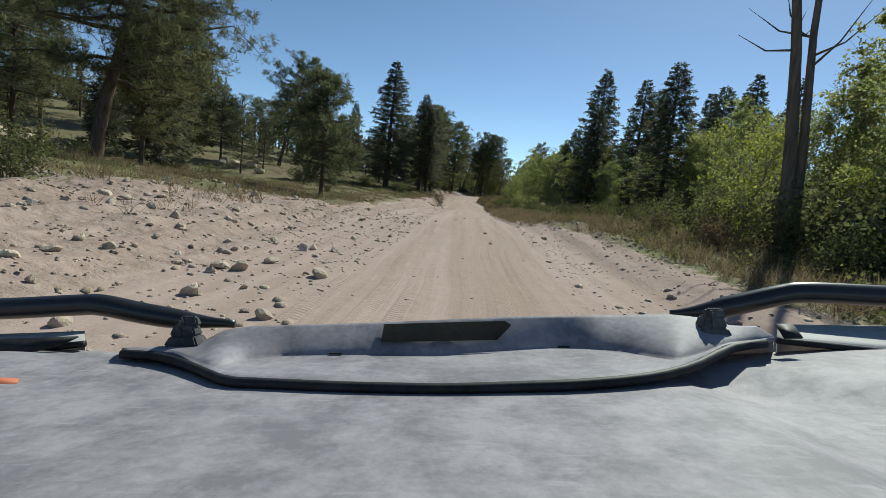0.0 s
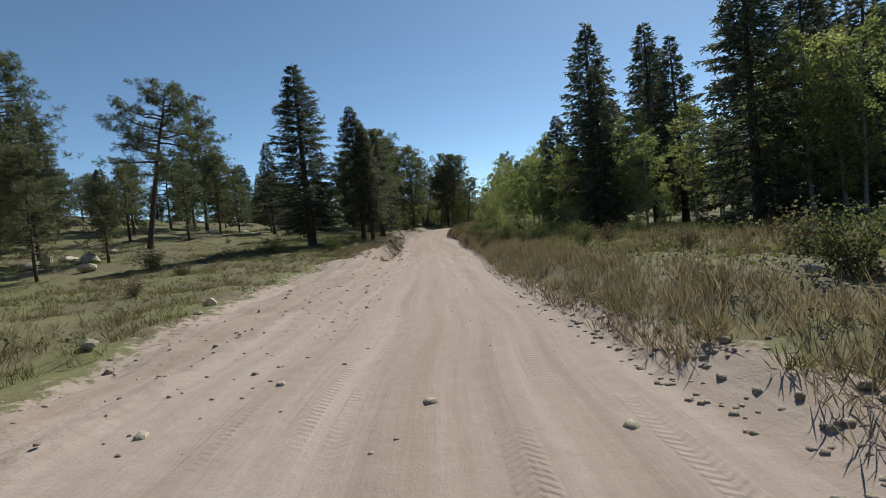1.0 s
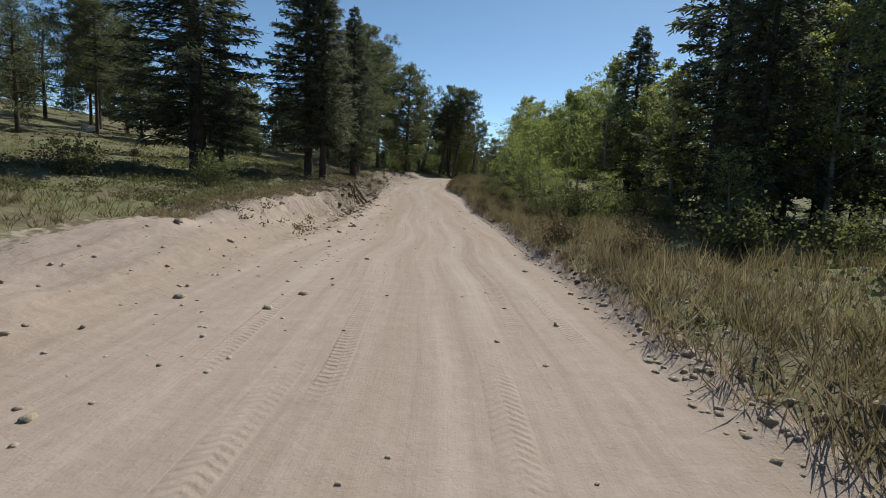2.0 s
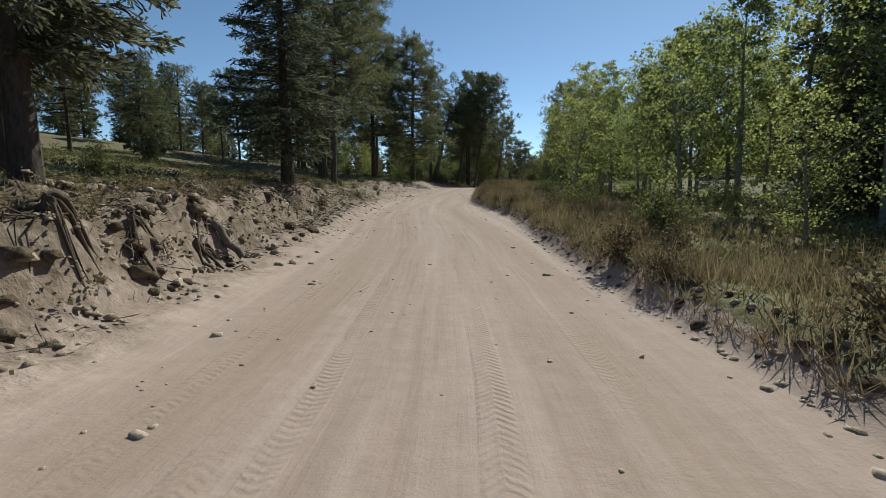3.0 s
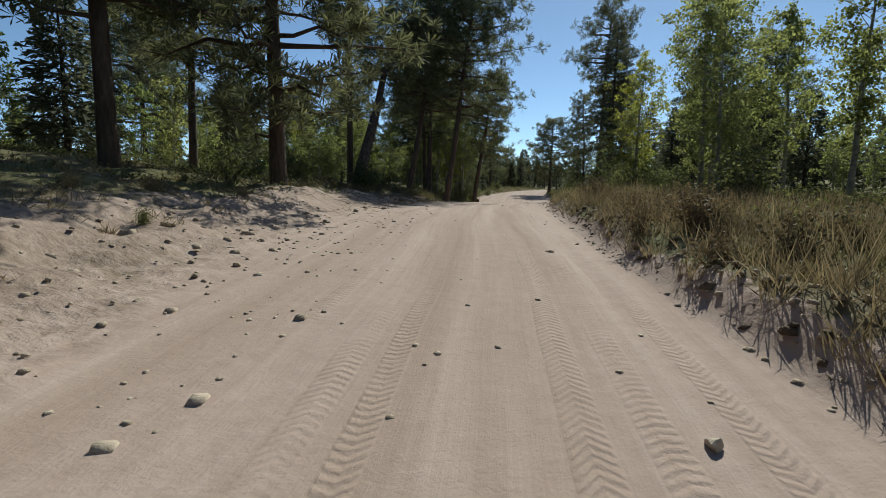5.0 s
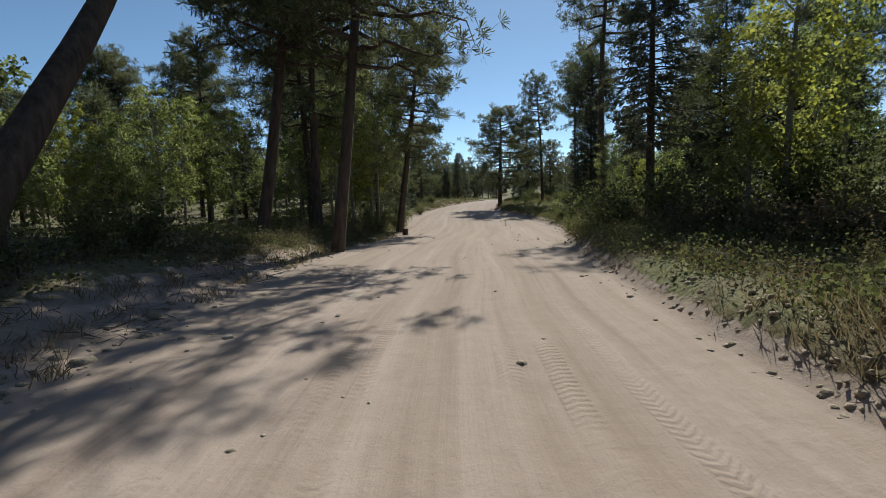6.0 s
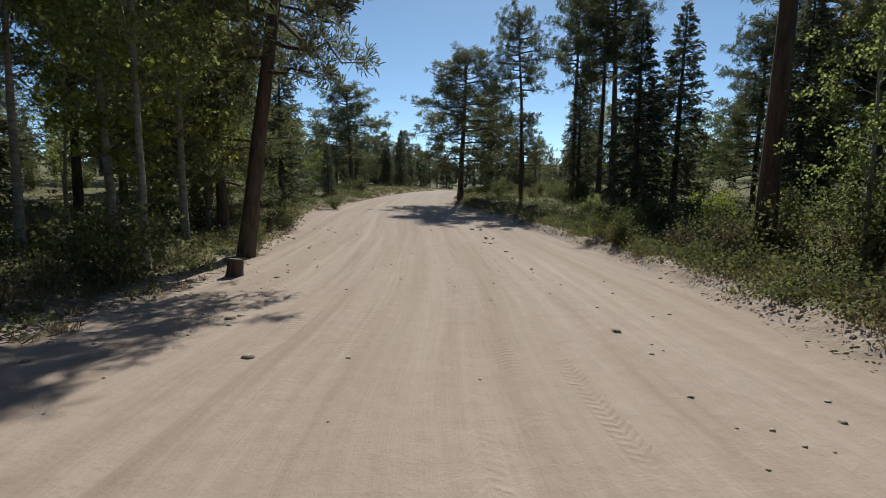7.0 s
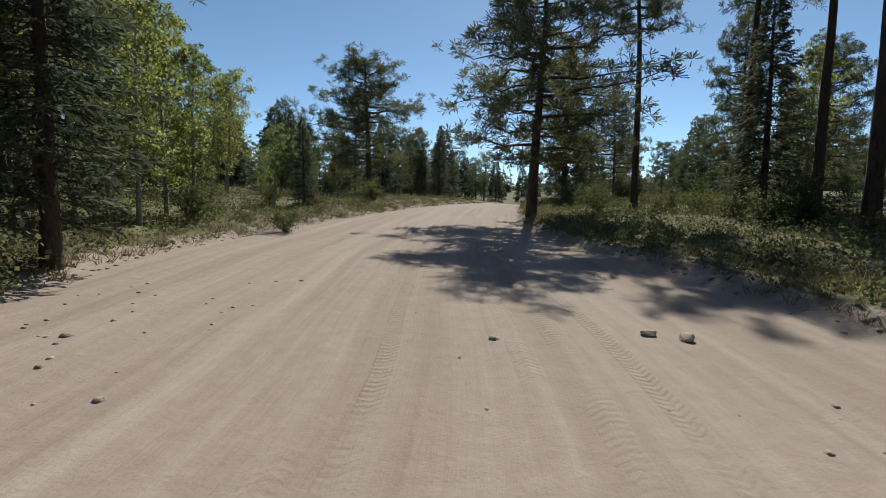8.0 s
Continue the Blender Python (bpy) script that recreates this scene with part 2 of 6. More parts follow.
def ground(x, y):
    """Height of the land at x, y (arrays)."""
    x, y = np.asarray(x, float), np.asarray(y, float)
    yc = np.clip(y, -80, 300)
    s = x - road_x(yc)
    z = road_z(yc)
    left, right = np.maximum(-s - half_left(yc), 0), np.maximum(s - half_right(yc), 0)
    rl = reach_left(yc)
    face = smooth(43, 47, yc) * (1 - smooth(66, 72, yc))
    u = left / rl + 0.12 * wave(x, y, 2.1, 27)
    up_l = bank_left(yc) * ((1 - face) * smooth(0.0, 1.0, left / rl) + face * (0.3 * smooth(0.0, 1.0, u) + 0.7 * smooth(0.6, 0.92, u))) + slope_left(yc) * np.minimum(np.maximum(left - rl, 0), 60)
    up_r = bank_right(yc) * smooth(0.0, 1.0, right / (0.6 + 0.8 * (1 - smooth(26, 44, yc)) + 0.2 * wave(x, y, 1.9, 23))) + slope_right(yc) * np.minimum(np.maximum(right - 0.9, 0), 60)
    off = smooth(0, 2.5, left + right)
    rough = off * (0.16 * wave(x, y, 7.0, 3) + 0.07 * wave(x, y, 2.3, 5) + 0.03 * wave(x, y, 0.8, 6)) + smooth(0, 0.8, left + right) * (1 - smooth(5, 8, left + right)) * (0.07 * wave(x, y, 1.3, 9) + 0.05 * wave(x, y, 0.55, 10))
    # shallow wheel tracks and a low crown between them
    on = 1 - smooth(-0.3, 0.3, left + right)
    track = np.exp(-((np.abs(s) - 0.75) / 0.2) ** 2) + 0.6 * np.exp(-((np.abs(s + 0.5) - 0.8) / 0.15) ** 2)
    bed = on * (-0.028 * track + 0.018 * wave(x, y, 3.1, 12) + 0.008 * wave(x, y, 0.7, 14))
    # slumped, lumpy soil on the cut bank
    raw = raw_at(x, y)
    lumps = raw * (0.1 * np.abs(wave(x, y, 1.1, 41)) + 0.16 * np.maximum(wave(x, y, 2.4, 42), 0) - 0.1 * np.maximum(wave(x, y, 1.7, 43), 0.1) + 0.06 * wave(x, y, 0.45, 44))
    hollow = -0.7 * np.exp(-((x + 3.5) / 1.1) ** 4 - ((y - 65.7) / 0.95) ** 4)
    far = smooth(70, 900, np.hypot(x - 10, np.maximum(y - 100, 0) * 0.9))
    hills = far * (26 + 22 * wave(x, y, 620, 21)) * smooth(-200, 300, y)
    return z + up_l + up_r + rough + bed + hills + lumps + hollow


def height(x, y):
    return float(ground(x, y))


def dirt_at(x, y):
    """1 on bare sand, 0 under grass and litter."""
    yc = np.clip(y, -80, 300)
    s = x - road_x(yc)
    wide_l = glide(yc, (-80, 0, 12, 20, 30, 40, 52, 66, 76, 86, 96, 104, 128, 138, 150, 165, 300), (5, 6.5, 5, 2.2, 3.2, 3.4, 2.8, 3.2, 3.2, 3.2, 2.8, 2.0, 0.6, 0.7, 0.8, 0.8, 0.8))
    wide_r = glide(yc, (-80, 0, 14, 22, 40, 90, 104, 114, 126, 135, 300), (4, 1.5, 1.1, 0.6, 0.4, 0.35, 0.25, 0.4, 0.6, 0.5, 0.4))
    return (1 - smooth(0.4, 1.6, np.maximum(-s - half_left(yc), 0) / wide_l)) * (1 - smooth(0.4, 1.6, np.maximum(s - half_right(yc), 0) / wide_r))


def steps(*runs):
    """Ascending values from runs of (end, step)."""
    out = [runs[0][0]]
    for end, step in runs[1:]:
        n = max(1, int(round((end - out[-1]) / step)))
        out += list(np.linspace(out[-1], end, n + 1)[1:])
    return np.array(out)


def flat_mesh(name, verts, faces, smooth_shade=True):
    me = bpy.data.meshes.new(name)
    me.from_pydata(verts, [], faces)
    if smooth_shade:
        me.polygons.foreach_set("use_smooth", np.ones(len(me.polygons), bool))
    return me


def build_ground():
    across = steps((-2500,), (-400, 300), (-120, 40), (-40, 8), (-16, 1.2), (-8, 0.5), (-6.4, 0.3), (-3, 0.16), (5.5, 0.15), (7, 0.25), (12, 0.6), (24, 1.5), (60, 6), (160, 25), (500, 85), (2500, 400))
    along = steps((-900,), (-120, 120), (-20, 10), (-4, 1.5), (150, 0.4), (190, 2), (300, 6), (600, 40), (3000, 300))
    ss, yy = np.meshgrid(across, along)
    xx = ss + road_x(np.clip(yy, -80, 300))
    zz = ground(xx, yy)
    nx, ny = len(across), len(along)
    i = np.arange(nx * ny).reshape(ny, nx)
    faces = np.stack([i[:-1, :-1], i[:-1, 1:], i[1:, 1:], i[1:, :-1]], -1).reshape(-1, 4)
    me = flat_mesh("ground", np.stack([xx, yy, zz], -1).reshape(-1, 3).tolist(), faces.tolist())
    me.attributes.new("dirt", "FLOAT", "POINT").data.foreach_set("value", dirt_at(xx, yy).ravel().astype(np.float32))
    yc = np.clip(yy, -80, 300)
    left, right = np.maximum(-ss - half_left(yc), 0), np.maximum(ss - half_right(yc), 0)
    bed = 1 - smooth(0.0, 0.5, left + right)
    bank = smooth(0.1, 0.8, left) * (1 - smooth(4.5, 7.5, left)) * np.maximum(0.3 + 0.7 * smooth(40, 50, yy) * (1 - smooth(126, 136, yy)), 0.85 * (1 - smooth(16, 24, yy))) + smooth(0.0, 0.4, right) * (1 - smooth(1.2, 2.2, right)) * (0.15 + 0.85 * smooth(26, 44, yy))
    for name, values in (("bank", bank), ("bed", bed), ("raw", raw_at(xx, yy) * (1 - 0.5 * smooth(72, 80, yy))), ("across", ss), ("along", yy)):
        me.attributes.new(name, "FLOAT", "POINT").data.foreach_set("value", values.ravel().astype(np.float32))
    me.materials.append(M_GROUND)
    return tagged(new("ground", me), "sandy forest road between grassy banks under open woods", "ground", kind="structure")


build_ground()

# ---------------------------------------------------------------- kinds of plants and stones


class Heap:
    """Collects faces of many small pieces and turns them into one mesh."""

    def __init__(self):
        self.v, self.f, self.t, self.n = [], [], [], 0

    def quads(self, corners):
        """corners: array (k, 4, 3)."""
        k = len(corners)
        if k:
            self.v.append(np.asarray(corners, np.float32).reshape(-1, 3))
            self.f.append(np.arange(self.n, self.n + 4 * k).reshape(-1, 4))
            self.n += 4 * k

    def tris(self, corners):
        """corners: array (k, 3, 3)."""
        k = len(corners)
        if k:
            self.v.append(np.asarray(corners, np.float32).reshape(-1, 3))
            self.t.append(np.arange(self.n, self.n + 3 * k).reshape(-1, 3))
            self.n += 3 * k

    def tube(self, line, radii, sides=7):
        line = np.asarray(line, float)
        rings = []
        for n, (p, r) in enumerate(zip(line, radii)):
            d = line[min(n + 1, len(line) - 1)] - line[max(n - 1, 0)]
            d = d / (np.linalg.norm(d) + 1e-9)
            a = np.cross(d, (0.3, 0.9, 0.1) if abs(d[2]) > 0.5 else (0, 0, 1))
            a /= np.linalg.norm(a) + 1e-9
            b = np.cross(d, a)
            th = np.linspace(0, 2 * np.pi, sides, endpoint=False)[:, None]
            rings.append(p + r * (np.cos(th) * a + np.sin(th) * b))
        i = np.arange(len(line) * sides).reshape(-1, sides) + self.n
        nxt = np.roll(i, -1, 1)
        self.f.append(np.stack([i[:-1], nxt[:-1], nxt[1:], i[1:]], -1).reshape(-1, 4))
        self.v.append(np.concatenate(rings).astype(np.float32))
        self.n += len(line) * sides

    def mesh(self, name, material, smooth_shade=False):
        v = np.concatenate(self.v)
        f = np.concatenate(self.f).astype(np.int32) if self.f else np.zeros((0, 4), np.int32)
        t = np.concatenate(self.t).astype(np.int32) if self.t else np.zeros((0, 3), np.int32)
        me = bpy.data.meshes.new(name)
        me.vertices.add(len(v)), me.loops.add(f.size + t.size), me.polygons.add(len(f) + len(t))
        me.vertices.foreach_set("co", v.astype(np.float32).ravel())
        me.loops.foreach_set("vertex_index", np.concatenate([f.ravel(), t.ravel()]))
        me.polygons.foreach_set("loop_start", np.concatenate([np.arange(0, f.size, 4), f.size + np.arange(0, t.size, 3)]).astype(np.int32))
        if smooth_shade:
            me.polygons.foreach_set("use_smooth", np.ones(len(f) + len(t), bool))
        me.update(calc_edges=True)
        me.materials.append(material)
        return me


def unit(v):
    return v / (np.linalg.norm(v, axis=-1, keepdims=True) + 1e-9)


def blades(at, way, length, width, rng, flat=0.6):
    """Slim pointed sprays: a kite for each point, along its way."""
    k = len(at)
    side = unit(np.cross(way, unit(rng.normal(size=(k, 3)) + (0, 0, flat))))
    length, width = np.broadcast_to(length, k)[:, None], np.broadcast_to(width, k)[:, None]
    mid = at + way * length * 0.45
    return np.stack([at, mid + side * width / 2, at + way * length, mid - side * width / 2], 1)


def wedges(at, way, length, width, rng):
    """Brush strokes that open outwards, a triangle each."""
    k = len(at)
    side = unit(np.cross(way, rng.normal(size=(k, 3))))
    length, width = np.broadcast_to(length, k)[:, None], np.broadcast_to(width, k)[:, None]
    tip = at + way * length
    return np.stack([at, tip + side * width / 2, tip - side * width / 2 - way * length * rng.uniform(0.0, 0.35, (k, 1))], 1)


def leaves(at, size, rng):
    """Small rounded leaves, turned every way, a lozenge each."""
    k = len(at)
    a = unit(rng.normal(size=(k, 3)))
    b = unit(np.cross(a, rng.normal(size=(k, 3))))
    s = (size * rng.uniform(0.6, 1.3, k))[:, None]
    return np.stack([at - a * s * 0.5, at + b * s * 0.44 + a * s * 0.05, at + a * s * 0.55, at - b * s * 0.44 - a * s * 0.05], 1)


def thing(name, label, category, group="", kind=""):
    return tagged(new(name), label, category, group, kind)


def part(name, me, parent, label=""):
    ob = new(name, me)
    ob.parent = parent
    if label:
        ob["label"] = label
    return ob


def bend(top, lean, rng, count=9, wobble=0.02, power=1.3):
    """The line of a trunk from the ground to its top."""
    u = np.linspace(0, 1, count)
    line = np.zeros((count, 3))
    line[:, 2] = top * u
    line[:, 0] = lean[0] * u ** power + np.cumsum(rng.normal(0, wobble, count)) * u
    line[:, 1] = lean[1] * u ** power + np.cumsum(rng.normal(0, wobble, count)) * u
    line[0, 2] = -0.25
    return line


def on_line(line, z):
    return np.array([np.interp(z, line[:, 2], line[:, n]) for n in range(3)])


def trunk_radii(line, foot, tip=0.02):
    u = np.clip(line[:, 2] / line[-1, 2], 0, 1)
    r = foot * (1 - u) ** 0.85 + tip
    r[0] = foot * 1.35
    return r


def spruce_meshes(seed, tall=12.0, wide=2.2, bare=0.08, thin=1.0, coarse=1.0):
    rng = np.random.RandomState(seed)
    wood, crown = Heap(), Heap()
    line = bend(tall, rng.normal(0, 0.15, 2), rng)
    wood.tube(line, trunk_radii(line, 0.017 * tall, 0.015), 8)
    z = bare * tall
    while z < tall * 0.985:
        u = (z / tall - bare) / (1 - bare)
        reach = wide * (1 - u) ** 0.72 * (0.6 + 0.4 * min(1, u * 7))
        turn = rng.uniform(0, 6.28)
        count = rng.randint(4, 7)
        for k in range(count):
            th = turn + 6.28 * k / count + rng.normal(0, 0.25)
            r = max(0.16, reach * rng.uniform(0.62, 1.12))
            if rng.rand() > thin:
                continue
            out = np.array([math.cos(th), math.sin(th), 0.0])
            drop = (0.25 - 0.75 * u) * r * rng.uniform(0.7, 1.2)
            p0 = on_line(line, z + rng.normal(0, 0.06))
            w = np.linspace(0, 1, 4)[:, None]
            limb = p0 + out * r * w - np.array([0, 0, 1]) * drop * (1.5 * w - 0.6 * w ** 2.4)
            if r > 0.5 * coarse:
                wood.tube(limb[[0, 2, 3]], np.linspace(0.012 + 0.01 * r, 0.004, 3), 3)
            n = int((7 + 15 * r) / coarse ** 1.5)
            t = rng.uniform(0.12, 1.0, n) ** 0.8
            base = np.stack([np.interp(t, w[:, 0], limb[:, c]) for c in range(3)], 1)
            side = np.cross(out, (0, 0, 1)) * rng.choice([-1, 1], n)[:, None]
            way = unit(out * rng.uniform(0.35, 1.1, n)[:, None] + side * rng.uniform(0.0, 0.9, n)[:, None] + np.array([0, 0, -1]) * rng.uniform(-0.15, 0.6, n)[:, None])
            long = (0.2 + 0.3 * (1 - 0.5 * t)) * min(1.0, 0.45 + 0.5 * r) * rng.uniform(0.7, 1.3, n)
            crown.tris(wedges(base, way, long * coarse, coarse * (0.06 + 0.05 * rng.rand(n)), rng))
            far = base + way * (long * 0.5)[:, None]
            crown.tris(wedges(far, unit(way + rng.normal(0, 0.5, (n, 3))), long * 0.66 * coarse, 0.065 * coarse, rng))
        z += (0.17 + 0.11 * (1 - u)) * coarse ** 0.7 * tall / 12 * rng.uniform(0.8, 1.2)
    return wood.mesh("trunk", M_BARK2, True), crown.mesh("crown", M_SPRUCE)


def pine_meshes(seed, tall=12.0, wide=2.6, bare=0.35, limbs=46, lean=(0, 0), foot=0.0145, open_=1.0, mat=None, coarse=1.0, power=1.3, needles=24):
    rng = np.random.RandomState(seed)
    wood, crown = Heap(), Heap()
    line = bend(tall, lean, rng, 10, 0.05, power)
    wood.tube(line, trunk_radii(line, foot * tall, 0.03), 9)
    for k in range(limbs):
        u = (k + rng.rand()) / limbs
        z = tall * (bare + (0.985 - bare) * u ** 0.85)
        p0 = on_line(line, z)
        th = k * 2.4 + rng.normal(0, 0.5)
        r = wide * (0.25 + 0.95 * math.sin(math.pi * (0.16 + 0.8 * u)) ** 0.9) * rng.uniform(0.5, 1.1) * (1 - 0.25 * u)
        rise = (-0.12 + 0.55 * u) * r * rng.uniform(0.6, 1.4)
        out = np.array([math.cos(th), math.sin(th), 0])
        w = np.linspace(0, 1, 6)[:, None]
        kink = rng.normal(0, 0.08 * r, (6, 3)) * w
        limb = p0 + out * r * w + np.array([0, 0, 1]) * rise * w ** 1.6 + kink
        wood.tube(limb, np.linspace(0.02 + 0.018 * r, 0.008, 6), 4)
        # foliage in separate clumps along the outer limb, with gaps between
        side = np.cross(out, (0, 0, 1))
        clumps = max(3, int((2.3 + 1.7 * r) / coarse ** 0.5))
        for c in range(clumps):
            t = 1.02 - 0.7 * (c / clumps) ** 0.85 + rng.normal(0, 0.04)
            heart = np.array([np.interp(t, w[:, 0], limb[:, a]) for a in range(3)]) + side * rng.normal(0, 0.17) * r * (1.15 - t) * 1.7 + np.array([0, 0, rng.uniform(-0.02, 0.16)])
            for s in heart + rng.normal(0, 1, (max(2, int(4.0 * open_ / coarse)), 3)) * np.array([0.23, 0.23, 0.13]) * (0.65 + 0.16 * r):
                n = max(9, int(needles / coarse))
                way = unit(rng.normal(size=(n, 3)) + out * 0.4 + (0, 0, 0.5))
                crown.tris(wedges(np.repeat(s[None], n, 0), way, rng.uniform(0.17, 0.35, n) * coarse, 0.85 / needles * coarse, rng))
    return wood.mesh("trunk", M_BARK, True), crown.mesh("crown", mat or M_PINE)


def aspen_meshes(seed, tall=7.0, wide=1.2, low=0.25, count=2600, mat=None, stems=1, size=0.085):
    rng = np.random.RandomState(seed)
    wood, crown = Heap(), Heap()
    for s in range(stems):
        foot = rng.normal(0, 0.3 * (stems > 1), 2)
        top = tall * (1 if s == 0 else rng.uniform(0.6, 0.95))
        line = bend(top, rng.normal(0, 0.3, 2), rng, 9, 0.04)
        line[:, :2] += foot
        wood.tube(line, trunk_radii(line, 0.0095 * top + 0.012, 0.008), 7)
        twigs = int(26 + tall * 3)
        per = count // (twigs * stems)
        for k in range(twigs):
            u = (k + rng.rand()) / twigs
            z = top * (low + (1.0 - low) * u)
            p0 = on_line(line, z)
            th = k * 2.4 + rng.normal(0, 0.6)
            r = wide * (0.35 + 0.75 * math.sin(math.pi * min(1, 0.15 + 0.85 * u)) ** 0.8) * rng.uniform(0.45, 1.15)
            out = np.array([math.cos(th), math.sin(th), 0])
            w = np.linspace(0, 1, 4)[:, None]
            limb = p0 + out * r * w + np.array([0, 0, 1]) * r * 0.75 * w ** 1.2
            wood.tube(limb, np.linspace(0.006 + 0.007 * r, 0.003, 4), 3)
            knots = rng.uniform(0.3, 1.08, 4)
            t = knots[rng.randint(4, size=per)]
            shift = rng.normal(0, 0.16, (4, 3)) * (0.5 + 0.5 * r)
            at = np.stack([np.interp(t, w[:, 0], limb[:, c]) for c in range(3)], 1) + shift[np.searchsorted(np.sort(knots), t)] + rng.normal(0, 0.1, (per, 3)) * (0.6 + 0.5 * r) * np.array([1, 1, 0.75])
            crown.quads(leaves(at, size, rng))
    return wood.mesh("trunk", M_PALE, True), crown.mesh("crown", mat or M_ASPEN)


def bush_meshes(seed, tall=1.3, wide=0.9, count=2000, mat=None, size=0.055):
    rng = np.random.RandomState(seed)
    wood, crown = Heap(), Heap()
    stems = 16
    per = count // stems
    for k in range(stems):
        th, tilt = rng.uniform(0, 6.28), rng.uniform(0.1, 1.0)
        end = np.array([math.cos(th) * wide * tilt, math.sin(th) * wide * tilt, tall * rng.uniform(0.55, 1.0) * (1.1 - 0.5 * tilt)])
        w = np.linspace(0, 1, 5)[:, None]
        limb = end * np.concatenate([w, w, w ** 0.8], 1) + rng.normal(0, 0.03, (5, 3)) * w
        limb[0, 2] = -0.1
        wood.tube(limb, np.linspace(0.014, 0.003, 5), 4)
        t = rng.uniform(0.2, 1.08, per)
        at = np.stack([np.interp(t, w[:, 0], limb[:, c]) for c in range(3)], 1) + rng.normal(0, 0.13, (per, 3)) * (0.4 + wide * 0.6)
        at[:, 2] = np.abs(at[:, 2])
        crown.quads(leaves(at, size, rng))
    return wood.mesh("stem", M_DEAD, True), crown.mesh("foliage", mat or M_SHRUB)


def stone_mesh(seed, flatness=0.65):
    rng = np.random.RandomState(seed)
    bm = bmesh.new()
    bmesh.ops.create_icosphere(bm, subdivisions=2, radius=0.5)
    cuts = [(unit(rng.normal(size=3)), rng.uniform(0.2, 0.36)) for _ in range(9)]
    for v in bm.verts:
        p = np.array(v.co)
        for n, d in cuts:
            over = p @ n - d
            if over > 0:
                p = p - n * over
        p *= 1 + 0.06 * noise.noise(Vector(p * 5 + seed))
        v.co = p * (1.0, 0.85, flatness)
    me = bpy.data.meshes.new("stone")
    bm.to_mesh(me)
    bm.free()
    me.materials.append(M_STONE)
    return me


KINDS = {}


def kind_of(key, make, name, parts, **how):
    """Builds the meshes of a kind once; every tree of the kind shares them."""
    if key not in KINDS:
        KINDS[key] = (make(**how), name, parts, how.get("tall", 1.0))
    return KINDS[key]


def plant(key, x, y, tall, label, category, turn=None, fat=1.0, group="", sink=0.05, tilt=(0, 0)):
    meshes, name, parts, nominal = KINDS[key]
    ob = thing(name, label, category, group)
    k = tall / nominal
    turn = (x * 37 + y * 91) % 360 if turn is None else turn
    ob.matrix_basis = pose(x, y, height(x, y) - sink, tilt[0], tilt[1], turn) @ Matrix.Diagonal((k * fat, k * fat, k, 1))
    for pn, me in zip(parts, meshes):
        part(pn, me, ob)
    return ob


TREE = ("trunk", "crown")
for n, (wide, bare, thin) in enumerate(((2.7, 0.05, 1.0), (2.3, 0.08, 0.97), (3.2, 0.05, 1.0), (2.4, 0.12, 0.9))):
    kind_of(f"spruce{n}", spruce_meshes, "spruce_tree", TREE, seed=10 + n, tall=12.0, wide=wide, bare=bare, thin=thin)
for n, (wide, bare, limbs, lean) in enumerate(((3.3, 0.24, 62, (0.2, 0.1)), (3.1, 0.36, 60, (-0.3, 0.2)), (3.9, 0.2, 64, (0.4, -0.3)), (3.1, 0.12, 74, (0, 0.2)))):
    kind_of(f"pine{n}", pine_meshes, "pine_tree", TREE, seed=30 + n, tall=12.0, wide=wide, bare=bare, limbs=limbs, lean=lean, foot=(0.0135, 0.0115, 0.0135, 0.012)[n])
kind_of("pine_tall", pine_meshes, "pine_tree", TREE, seed=50, tall=14.0, wide=3.2, bare=0.55, limbs=44, lean=(0.3, 0.3), foot=0.0145)
kind_of("spruce_near", spruce_meshes, "spruce_tree", TREE, seed=24, tall=12.0, wide=2.5, bare=0.1, thin=0.96, coarse=0.72)
kind_of("spruce_high", spruce_meshes, "spruce_tree", TREE, seed=25, tall=12.0, wide=2.9, bare=0.17, thin=0.95, coarse=0.76)
kind_of("spruce_tall", spruce_meshes, "spruce_tree", TREE, seed=18, tall=14.0, wide=3.4, bare=0.26, thin=0.9)
kind_of("pine_flat", pine_meshes, "pine_tree", TREE, seed=41, tall=12.0, wide=3.6, bare=0.42, limbs=34, lean=(0.7, 0.2), open_=1.4)
kind_of("pine_young", pine_meshes, "pine_tree", TREE, seed=44, tall=6.0, wide=1.75, bare=0.14, limbs=52, foot=0.013)
kind_of("pine_lean", pine_meshes, "pine_tree", TREE, seed=45, tall=10.0, wide=2.8, bare=0.55, limbs=34, lean=(2.6, 7.1), foot=0.027, power=1.0)
kind_of("pine_big", pine_meshes, "pine_tree", TREE, seed=47, tall=15.0, wide=5.4, bare=0.3, limbs=64, lean=(3.6, 0.2), foot=0.02)
kind_of("pine_dense", pine_meshes, "pine_tree", TREE, seed=52, tall=9.0, wide=2.6, bare=0.2, limbs=54, lean=(0.2, 0.1), foot=0.014, open_=1.1)
kind_of("pine_wide", pine_meshes, "pine_tree", TREE, seed=49, tall=12.0, wide=5.3, bare=0.28, limbs=64, lean=(3.0, 0.3), foot=0.022, open_=1.6)
kind_of("pine_dark", pine_meshes, "pine_tree", TREE, seed=48, tall=12.0, wide=2.6, bare=0.36, limbs=54, lean=(0.3, 0), foot=0.0145)
for n, (wide, low) in enumerate(((1.6, 0.16), (1.3, 0.28), (1.85, 0.12))):
    kind_of(f"aspen{n}", aspen_meshes, "aspen_tree", TREE, seed=60 + n, tall=7.0, wide=wide, low=low, count=6000, size=0.095)
